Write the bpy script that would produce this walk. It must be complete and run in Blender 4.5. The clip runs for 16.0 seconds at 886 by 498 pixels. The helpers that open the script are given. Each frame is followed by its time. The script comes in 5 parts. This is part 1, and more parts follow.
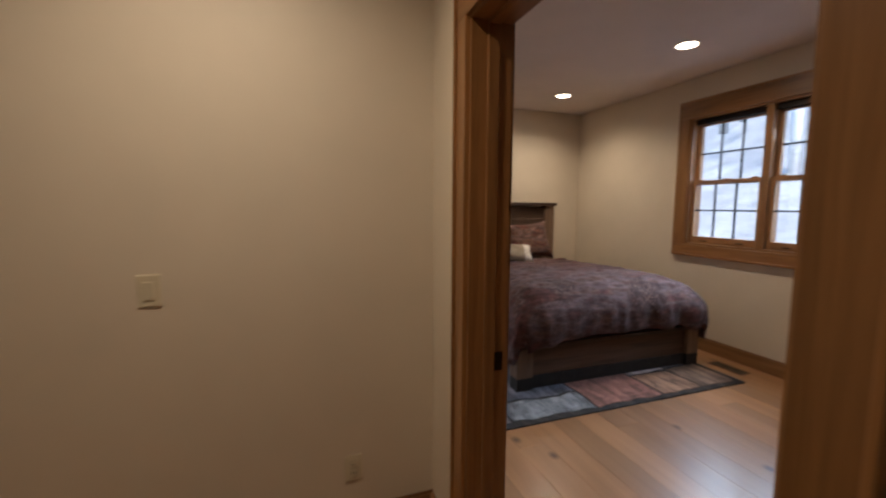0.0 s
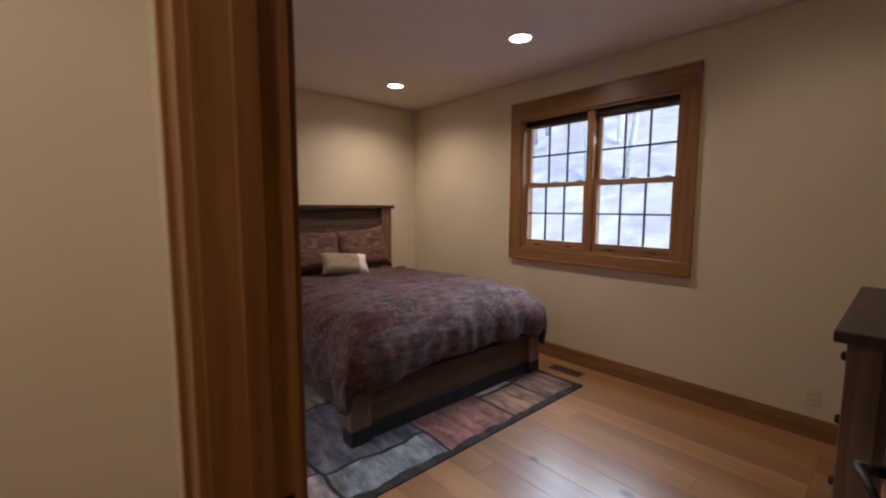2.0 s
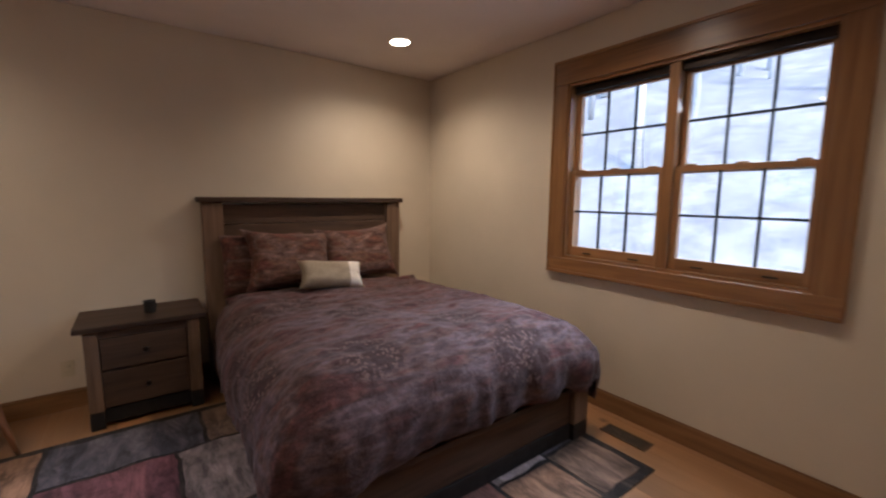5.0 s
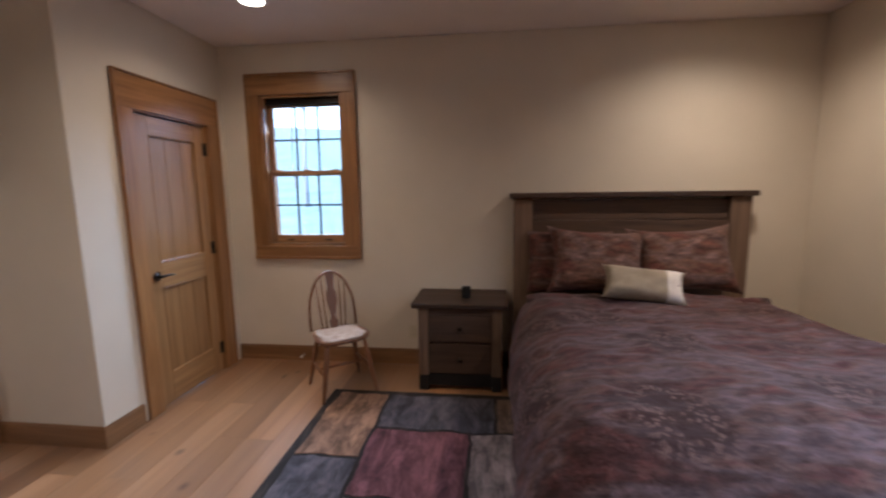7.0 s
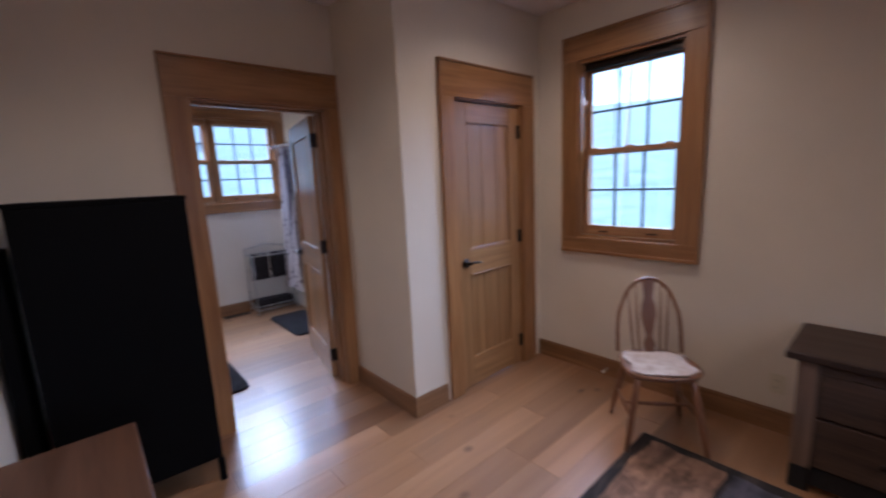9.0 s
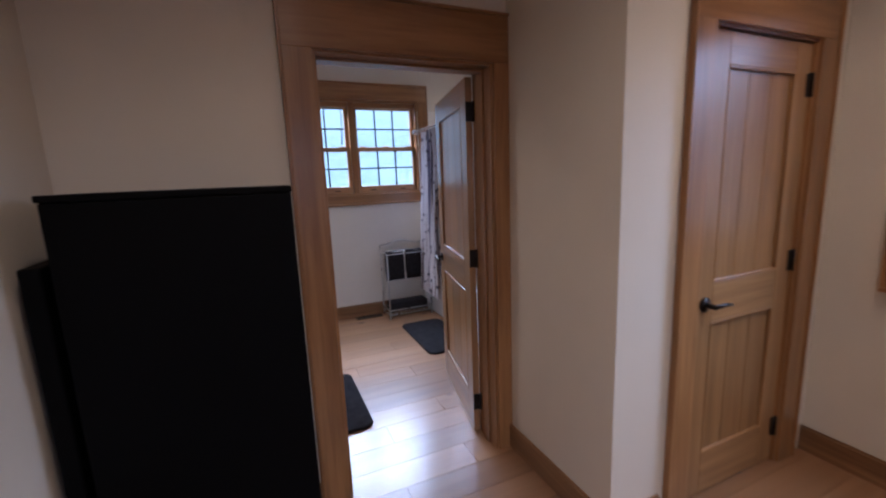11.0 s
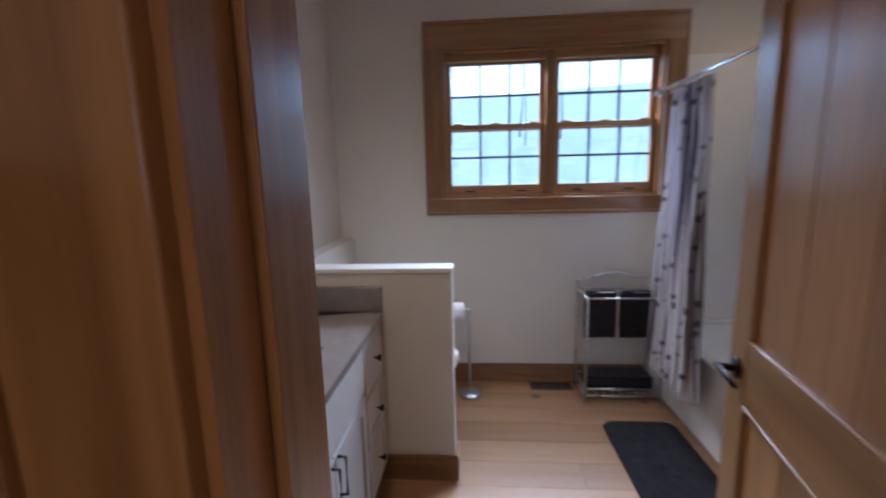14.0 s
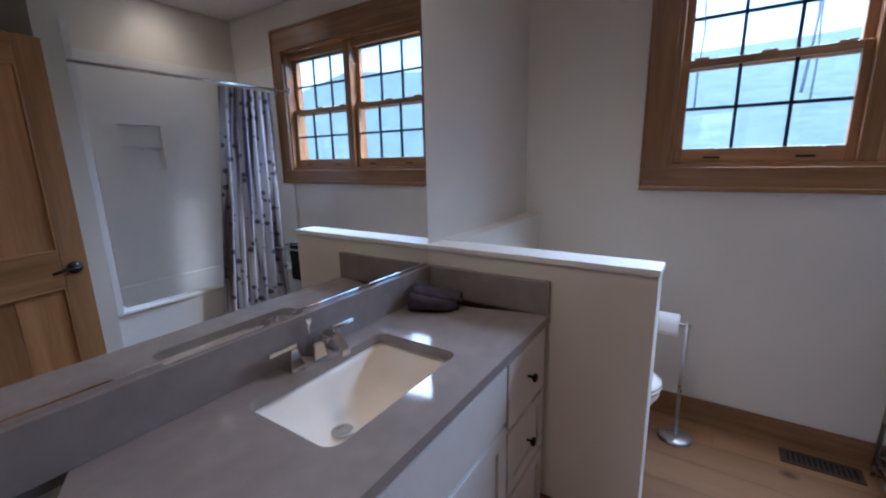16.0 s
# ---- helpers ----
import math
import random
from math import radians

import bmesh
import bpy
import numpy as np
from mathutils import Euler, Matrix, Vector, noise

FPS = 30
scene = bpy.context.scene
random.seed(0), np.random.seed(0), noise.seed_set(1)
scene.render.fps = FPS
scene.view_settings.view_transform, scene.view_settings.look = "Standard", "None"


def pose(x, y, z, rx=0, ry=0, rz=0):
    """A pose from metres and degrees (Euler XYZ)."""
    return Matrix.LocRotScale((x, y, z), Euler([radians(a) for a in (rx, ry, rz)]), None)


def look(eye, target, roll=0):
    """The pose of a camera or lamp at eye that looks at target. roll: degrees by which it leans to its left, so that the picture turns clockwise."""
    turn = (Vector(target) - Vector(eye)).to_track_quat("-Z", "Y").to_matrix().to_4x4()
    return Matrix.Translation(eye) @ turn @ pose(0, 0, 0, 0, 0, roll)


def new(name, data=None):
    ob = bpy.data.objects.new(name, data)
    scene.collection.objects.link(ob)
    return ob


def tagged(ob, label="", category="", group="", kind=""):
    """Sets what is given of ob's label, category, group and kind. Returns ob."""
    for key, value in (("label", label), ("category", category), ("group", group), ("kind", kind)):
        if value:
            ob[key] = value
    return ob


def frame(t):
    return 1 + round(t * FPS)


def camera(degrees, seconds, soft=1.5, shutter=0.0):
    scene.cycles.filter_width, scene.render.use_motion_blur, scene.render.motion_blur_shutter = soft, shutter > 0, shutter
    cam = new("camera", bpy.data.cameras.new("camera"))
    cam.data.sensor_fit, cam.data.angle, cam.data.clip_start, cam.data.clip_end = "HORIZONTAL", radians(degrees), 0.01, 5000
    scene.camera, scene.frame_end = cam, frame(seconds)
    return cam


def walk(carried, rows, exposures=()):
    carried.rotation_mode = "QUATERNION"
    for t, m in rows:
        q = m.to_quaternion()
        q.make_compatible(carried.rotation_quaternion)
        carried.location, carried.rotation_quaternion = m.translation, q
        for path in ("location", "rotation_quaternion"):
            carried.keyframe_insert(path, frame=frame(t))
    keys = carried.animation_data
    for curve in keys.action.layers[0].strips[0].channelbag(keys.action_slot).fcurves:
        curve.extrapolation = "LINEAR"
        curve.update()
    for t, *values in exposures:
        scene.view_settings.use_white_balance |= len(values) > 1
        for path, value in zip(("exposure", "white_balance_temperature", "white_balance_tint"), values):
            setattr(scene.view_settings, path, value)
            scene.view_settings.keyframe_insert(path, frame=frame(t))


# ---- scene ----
cam = camera(94.3, 16.0, 2.2, 0.6)
PATH = [
    (0, (0.222, 0.214, 1.445), (0.887, 2.089, 1.237), 0.3),
    (0.5, (0.254, 0.439, 1.445), (1.2, 2.19, 1.241), 0.5),
    (1, (0.338, 0.571, 1.455), (1.503, 2.181, 1.232), 0.2),
    (1.5, (0.51, 0.673, 1.452), (1.753, 2.226, 1.244), 0.2),
    (2, (0.638, 0.775, 1.459), (1.957, 2.266, 1.263), 0.2),
    (2.5, (0.757, 0.932, 1.456), (2.142, 2.361, 1.259), 0.4),
    (3, (0.867, 1.068, 1.453), (2.277, 2.469, 1.236), 0.3),
    (3.2, (0.917, 1.108, 1.458), (2.33, 2.506, 1.234), 0.1),
    (5.5, (1.553, 1.562, 1.518), (2.495, 3.31, 1.281), 0.5),
    (6, (1.636, 1.65, 1.521), (2.195, 3.558, 1.304), 0.1),
    (6.5, (1.675, 1.721, 1.523), (1.831, 3.701, 1.289), -0.3),
    (7, (1.654, 1.802, 1.514), (1.43, 3.77, 1.238), -0.7),
    (7.5, (1.585, 1.977, 1.498), (1.118, 3.898, 1.194), -0.8),
    (8, (1.493, 2.108, 1.495), (0.755, 3.938, 1.167), -1.3),
    (8.5, (1.443, 2.236, 1.514), (0.339, 3.87, 1.177), -2.1),
    (9, (1.384, 2.375, 1.541), (-0.097, 3.678, 1.209), -2.7),
    (9.5, (1.194, 2.433, 1.532), (-0.442, 3.533, 1.194), -2.5),
    (10, (0.939, 2.5, 1.542), (-0.748, 3.522, 1.21), -2.6),
    (10.2, (0.846, 2.525, 1.54), (-0.872, 3.492, 1.208), -2.7),
    (12.5, (-0.396, 3.047, 1.521), (-2.32, 3.459, 1.166), -1.1),
    (13, (-0.691, 3.106, 1.511), (-2.651, 3.315, 1.17), -1.4),
    (13.5, (-0.944, 3.136, 1.492), (-2.915, 3.216, 1.164), -1.2),
    (14, (-1.142, 3.121, 1.504), (-3.11, 2.976, 1.179), -1.3),
    (14.5, (-1.303, 3.217, 1.489), (-3.175, 2.586, 1.179), -2.0),
    (15, (-1.454, 3.201, 1.48), (-3.162, 2.216, 1.143), -1.6),
    (15.5, (-1.569, 3.155, 1.463), (-3.236, 2.121, 1.072), -1.3),
    (16, (-1.654, 3.134, 1.448), (-3.286, 2.059, 1.021), -1.3),
]
walk(cam, [(t, look(eye, target, roll)) for t, eye, target, roll in PATH], [(0.0, 2.65, 6150, 11), (3.0, 2.68, 6080, 14), (7.0, 2.75, 5650, 15), (9.0, 2.6, 5300, 23), (10.2, 2.55, 5300, 24), (12.5, 2.7, 5800, 19), (16.0, 2.35, 5250, 17)])

# ---- light ----
world = bpy.data.worlds.new("sky")
scene.world = world
world.use_nodes = True
wn = world.node_tree.nodes
sky = wn.new("ShaderNodeTexSky")
sky.sky_type = 'NISHITA'
sky.sun_disc = False
sky.sun_elevation = radians(35)
sky.sun_rotation = radians(200)
sky.air_density, sky.dust_density, sky.ozone_density = 1.0, 1.0, 2.0
world.node_tree.links.new(sky.outputs[0], wn["Background"].inputs[0])
wn["Background"].inputs[1].default_value = 0.15
sun_data = bpy.data.lights.new("sun", 'SUN')
sun_data.energy, sun_data.angle, sun_data.color = 0.9, radians(12), (1, 0.96, 0.9)
sun = new("sun", sun_data)
sun.matrix_world = look((0, 0, 10), (6.0, 8.0, 0))


CEIL = 2.755


def daylight(name, eye, target, sx, sy, power):
    """Sky light that falls in through a window's opening, down towards the floor."""
    d = bpy.data.lights.new(name, 'AREA')
    d.shape, d.size, d.size_y, d.energy, d.color = 'RECTANGLE', sx, sy, power, (0.70, 0.85, 1.0)
    d.spread = radians(90)
    new(name, d).matrix_world = look(eye, target)


daylight("window_daylight_east", (4.36, 2.70, 1.85), (2.5, 2.70, 0.0), 1.4, 1.1, 4.2)
daylight("window_daylight_north", (0.067, 5.53, 1.85), (0.067, 3.7, 0.0), 0.7, 1.1, 3.2)
daylight("window_daylight_west", (-4.40, 3.66, 2.05), (-3.05, 3.4, -0.1), 1.3, 0.85, 9.5)



def recessed_power(x, y, power, colour=(1.0, 0.79, 0.56), blend=1.0, size=150):
    d = bpy.data.lights.new("recessed_bulb", 'SPOT')
    d.energy, d.color, d.spot_size, d.spot_blend, d.shadow_soft_size = power, colour, radians(size), blend, 0.05
    ob = new("recessed_bulb", d)
    ob.matrix_world = look((x, y, CEIL - 0.012), (x, y + 0.001, 0))


# Last two are unseen additions: one brightens the east wall, one the vanity.
LAMPS = [(3.244, 2.84), (3.244, 4.49), (0.12, 4.50), (-0.05, 1.18), (-3.42, 4.87), (0.12, 2.84), (3.244, 1.19), (-2.35, 2.66)]
for (lx, ly), lp in zip(LAMPS, (12.5, 16.0, 9.5, 15.0, 1.9, 12.5, 3.2, 7.0)):
    recessed_power(lx, ly, lp)

# ---- materials ----


def mat(name, rough=0.6, metal=0.0):
    m = bpy.data.materials.new(name)
    m.use_nodes = True
    b = m.node_tree.nodes["Principled BSDF"]
    b.inputs["Roughness"].default_value = rough
    b.inputs["Metallic"].default_value = metal
    return m, m.node_tree.nodes, m.node_tree.links, b


def coords(n, l, scale=(1, 1, 1), random_shift=True):
    tc = n.new("ShaderNodeTexCoord")
    mp = n.new("ShaderNodeMapping")
    mp.inputs["Scale"].default_value = scale
    l.new(tc.outputs["Object"], mp.inputs["Vector"])
    if random_shift:
        oi = n.new("ShaderNodeObjectInfo")
        mul = n.new("ShaderNodeVectorMath")
        mul.operation = 'SCALE'
        mul.inputs[0].default_value = (37.0, 53.0, 71.0)
        l.new(oi.outputs["Random"], mul.inputs["Scale"])
        l.new(mul.outputs[0], mp.inputs["Location"])
    return mp.outputs[0]


def tex(n, l, vec, scale, detail=6.0, rough=0.6, distort=0.0):
    t = n.new("ShaderNodeTexNoise")
    t.inputs["Scale"].default_value = scale
    t.inputs["Detail"].default_value = detail
    t.inputs["Roughness"].default_value = rough
    t.inputs["Distortion"].default_value = distort
    l.new(vec, t.inputs["Vector"])
    return t.outputs["Fac"]


def ramp(n, l, fac, stops):
    r = n.new("ShaderNodeValToRGB")
    e = r.color_ramp.elements
    while len(e) < len(stops):
        e.new(0.5)
    for k, (p, c) in enumerate(stops):
        e[k].position = p
        e[k].color = (*c, 1)
    l.new(fac, r.inputs[0])
    return r.outputs[0]


def mixc(n, l, fac, a, b, mode='MIX'):
    m = n.new("ShaderNodeMix")
    m.data_type, m.blend_type = 'RGBA', mode
    for sock, v in ((m.inputs[0], fac), (m.inputs[6], a), (m.inputs[7], b)):
        if isinstance(v, bpy.types.NodeSocket):
            l.new(v, sock)
        elif isinstance(v, tuple):
            sock.default_value = (*v, 1)
        else:
            sock.default_value = v
    return m.outputs[2]


def bump(n, l, b, h, strength=0.2, dist=0.01):
    bp = n.new("ShaderNodeBump")
    bp.inputs["Strength"].default_value = strength
    bp.inputs["Distance"].default_value = dist
    l.new(h, bp.inputs["Height"])
    l.new(bp.outputs[0], b.inputs["Normal"])


def paint(name, c, rough=0.6, texture=0.12):
    m, n, l, b = mat(name, rough)
    v = coords(n, l, random_shift=False)
    big = tex(n, l, v, 1.3, 3)
    fine = tex(n, l, v, 160, 3)
    lo = tuple(x * 0.95 for x in c)
    hi = tuple(min(1, x * 1.04) for x in c)
    l.new(ramp(n, l, big, [(0.3, lo), (0.7, hi)]), b.inputs["Base Color"])
    bump(n, l, b, fine, texture, 0.002)
    return m


def wood(name, dark, light, axis, rough=0.4, grain=26, knots=0.0, coat=0.0, contrast=0.5, spread=0.14):
    """Grain runs along axis (0, 1 or 2) of the piece."""
    m, n, l, b = mat(name, rough)
    s = [1.0, 1.0, 1.0]
    s[axis] = 0.06
    v = coords(n, l, tuple(s))
    g = tex(n, l, v, grain, 8, 0.65, 0.6)
    wide = tex(n, l, v, grain * 0.22, 3, 0.5, 1.2)
    col = ramp(n, l, g, [(0.5 - 0.35 * contrast - 0.05, dark), (0.5 + 0.35 * contrast, light)])
    tone = ramp(n, l, wide, [(0.3, (0.72, 0.68, 0.64)), (0.7, (1.08, 1.06, 1.04))])
    col = mixc(n, l, 0.9, col, tone, 'MULTIPLY')
    oi = n.new("ShaderNodeObjectInfo")
    rnd = ramp(n, l, oi.outputs["Random"], [(0.0, (1 - spread, 1 - spread * 1.15, 1 - spread * 1.3)), (0.5, (1, 1, 1)), (1.0, (1 + spread * 0.7, 1 + spread * 0.5, 1 + spread * 0.3))])
    col = mixc(n, l, 1.0, col, rnd, 'MULTIPLY')
    if knots:
        s2 = [1.0, 1.0, 1.0]
        s2[axis] = 0.75
        v2 = coords(n, l, tuple(s2))
        vor = n.new("ShaderNodeTexVoronoi")
        vor.inputs["Scale"].default_value = knots
        l.new(v2, vor.inputs["Vector"])
        k = ramp(n, l, vor.outputs["Distance"], [(0.03, (0.14, 0.085, 0.05)), (0.115, (1, 1, 1))])
        col = mixc(n, l, 0.85, col, k, 'MULTIPLY')
    l.new(col, b.inputs["Base Color"])
    rr = ramp(n, l, wide, [(0.2, (rough * 0.8,) * 3), (0.8, (rough * 1.2,) * 3)])
    l.new(rr, b.inputs["Roughness"])
    b.inputs["Coat Weight"].default_value = coat
    b.inputs["Coat Roughness"].default_value = 0.25
    bump(n, l, b, g, 0.12, 0.003)
    return m


def plain(name, c, rough=0.5, metal=0.0, vary=0.1):
    m, n, l, b = mat(name, rough, metal)
    v = coords(n, l)
    f = tex(n, l, v, 14, 5)
    l.new(ramp(n, l, f, [(0.3, tuple(x * (1 - vary) for x in c)), (0.7, tuple(min(1, x * (1 + vary)) for x in c))]), b.inputs["Base Color"])
    l.new(ramp(n, l, f, [(0.3, (rough * 0.85,) * 3), (0.7, (min(1, rough * 1.15),) * 3)]), b.inputs["Roughness"])
    return m


def cloth(name, stops, scale=8, rough=0.95, weave=500):
    m, n, l, b = mat(name, rough)
    v = coords(n, l)
    f = tex(n, l, v, scale, 8, 0.7)
    l.new(ramp(n, l, f, stops), b.inputs["Base Color"])
    b.inputs["Sheen Weight"].default_value = 0.02
    b.inputs["Specular IOR Level"].default_value = 0.12
    bump(n, l, b, tex(n, l, v, weave, 2), 0.4, 0.003)
    return m


WALL = paint("wall_paint", (0.66, 0.58, 0.465))
BATHWALL = paint("bath_wall_paint", (0.68, 0.63, 0.56))
CEILM = paint("ceiling_paint", (0.80, 0.73, 0.69), 0.8)
OAK_D, OAK_L = (0.20, 0.092, 0.03), (0.365, 0.186, 0.07)
OAKZ = wood("oak_upright", OAK_D, OAK_L, 2, 0.34, coat=0.25)
OAKX = wood("oak_level", OAK_D, OAK_L, 0, 0.34, coat=0.25)
OAKY = wood("oak_along", OAK_D, OAK_L, 1, 0.34, coat=0.25)
SASH = wood("pine_sash", (0.27, 0.135, 0.055), (0.43, 0.24, 0.11), 0, 0.42)
SASHZ = wood("pine_sash_upright", (0.27, 0.135, 0.055), (0.43, 0.24, 0.11), 2, 0.42)
ALDER = wood("alder_door", (0.25, 0.125, 0.044), (0.40, 0.22, 0.088), 2, 0.36, coat=0.3)
ALDERX = wood("alder_rail", (0.25, 0.125, 0.044), (0.40, 0.22, 0.088), 0, 0.36, coat=0.3)
BASE = wood("baseboard_oak", (0.17, 0.085, 0.035), (0.30, 0.16, 0.07), 0, 0.42)
BASEY = wood("baseboard_oak_along", (0.17, 0.085, 0.035), (0.30, 0.16, 0.07), 1, 0.42)
PLANK = wood("hickory_plank", (0.20, 0.095, 0.041), (0.385, 0.214, 0.104), 1, 0.36, grain=9, knots=3.2, coat=0.42, contrast=1.0, spread=0.3)
PLANK.node_tree.nodes["Principled BSDF"].inputs["Coat Roughness"].default_value = 0.19
BARN = wood("weathered_barnwood", (0.030, 0.017, 0.011), (0.135, 0.080, 0.052), 0, 0.8, grain=30, knots=4, contrast=0.8)
BARNZ = wood("weathered_barnwood_upright", (0.085, 0.052, 0.034), (0.26, 0.170, 0.115), 2, 0.8, grain=30, contrast=0.8)
DARKTOP = wood("dark_stained_top", (0.020, 0.010, 0.006), (0.065, 0.033, 0.019), 0, 0.55, coat=0.03)
BROWNTOP = wood("brown_stained_top", (0.045, 0.019, 0.010), (0.10, 0.047, 0.025), 0, 0.5, knots=3, coat=0.04)
CHAIRW = wood("chair_elm", (0.13, 0.055, 0.026), (0.27, 0.125, 0.06), 2, 0.4, coat=0.2)
BLACKW = plain("black_lacquer", (0.0022, 0.002, 0.0022), 0.6)
BLACKW.node_tree.nodes["Principled BSDF"].inputs["Specular IOR Level"].default_value = 0.06
BLACKFOOT = plain("black_paint", (0.012, 0.011, 0.011), 0.7)
BRONZE = plain("oil_rubbed_bronze", (0.025, 0.019, 0.016), 0.36, 0.8)
CHROME = plain("chrome", (0.82, 0.82, 0.84), 0.08, 1.0, 0.02)
NICKEL = plain("brushed_nickel", (0.55, 0.54, 0.52), 0.3, 1.0, 0.05)
CREAM = plain("ivory_plastic", (0.62, 0.55, 0.40), 0.4, 0, 0.03)
WHITE = plain("white_paint", (0.78, 0.76, 0.72), 0.45, 0, 0.03)
ACRYL = plain("white_acrylic", (0.80, 0.79, 0.77), 0.2, 0, 0.02)
PORC = plain("white_porcelain", (0.86, 0.80, 0.71), 0.07, 0, 0.02)
CABW = plain("cabinet_white_paint", (0.66, 0.63, 0.60), 0.38, 0, 0.04)
QUARTZ = plain("grey_quartz", (0.245, 0.215, 0.203), 0.07, 0, 0.10)
PAPER = plain("tissue_paper", (0.85, 0.82, 0.80), 0.95, 0, 0.03)
VENT = plain("brown_metal_vent", (0.10, 0.065, 0.04), 0.5, 0.5)
TOWELM = cloth("charcoal_towel", [(0.3, (0.014, 0.012, 0.013)), (0.7, (0.035, 0.03, 0.032))], 30, 1.0, 260)
PURPLET = cloth("plum_towel", [(0.3, (0.035, 0.028, 0.036)), (0.7, (0.085, 0.068, 0.085))], 25, 1.0, 260)
BATHMAT = cloth("charcoal_shag", [(0.3, (0.005, 0.0045, 0.005)), (0.7, (0.022, 0.018, 0.019))], 16, 1.0, 180)
PILLOW = cloth("tan_linen", [(0.3, (0.27, 0.22, 0.16)), (0.7, (0.38, 0.32, 0.24))], 12)
PATCHW = cloth("cream_linen", [(0.35, (0.60, 0.55, 0.48)), (0.65, (0.74, 0.69, 0.62))], 12)
SEATM = cloth("worn_seat_cloth", [(0.35, (0.36, 0.27, 0.21)), (0.65, (0.56, 0.47, 0.40))], 9)
DARKRED = cloth("dark_red_thread", [(0.3, (0.12, 0.03, 0.03)), (0.7, (0.2, 0.06, 0.05))], 12)


def make_ground():
    m, n, l, b = mat("woodland_floor", 1.0)
    v = coords(n, l, random_shift=False)
    sep = n.new("ShaderNodeSeparateXYZ")
    l.new(v, sep.inputs[0])
    f = tex(n, l, v, 0.9, 8, 0.75)
    litter = ramp(n, l, f, [(0.3, (0.14, 0.14, 0.145)), (0.5, (0.23, 0.23, 0.225)), (0.7, (0.36, 0.355, 0.34))])
    grass = ramp(n, l, f, [(0.3, (0.15, 0.235, 0.215)), (0.5, (0.21, 0.30, 0.275)), (0.7, (0.27, 0.36, 0.335))])
    side = ramp(n, l, sep.outputs[0], [(0.0, (0, 0, 0)), (1.0, (1, 1, 1))])
    l.new(mixc(n, l, side, grass, litter), b.inputs["Base Color"])
    return m


GRASS = make_ground()
BIRCHBARK = plain("white_bark", (0.50, 0.51, 0.52), 0.9, 0, 0.3)
BARK = plain("pale_bark", (0.30, 0.31, 0.32), 0.9, 0, 0.35)


def make_glass():
    m, n, l, b = mat("window_glass", 0.0)
    g = n.new("ShaderNodeBsdfTransparent")
    gl = n.new("ShaderNodeBsdfGlossy")
    gl.inputs["Roughness"].default_value = 0.02
    mx = n.new("ShaderNodeMixShader")
    mx.inputs[0].default_value = 0.05
    l.new(g.outputs[0], mx.inputs[1])
    l.new(gl.outputs[0], mx.inputs[2])
    l.new(mx.outputs[0], n["Material Output"].inputs[0])
    return m


GLASS = make_glass()
MIRROR = mat("mirror_silver", 0.0, 1.0)
MIRROR[3].inputs["Base Color"].default_value = (0.86, 0.88, 0.87, 1)
MIRROR = MIRROR[0]


def make_glow(name, c, s):
    m, n, l, b = mat(name)
    b.inputs["Emission Color"].default_value = (*c, 1)
    b.inputs["Emission Strength"].default_value = s
    return m


GLOW = make_glow("lamp_lens", (1.0, 0.86, 0.66), 2.6)


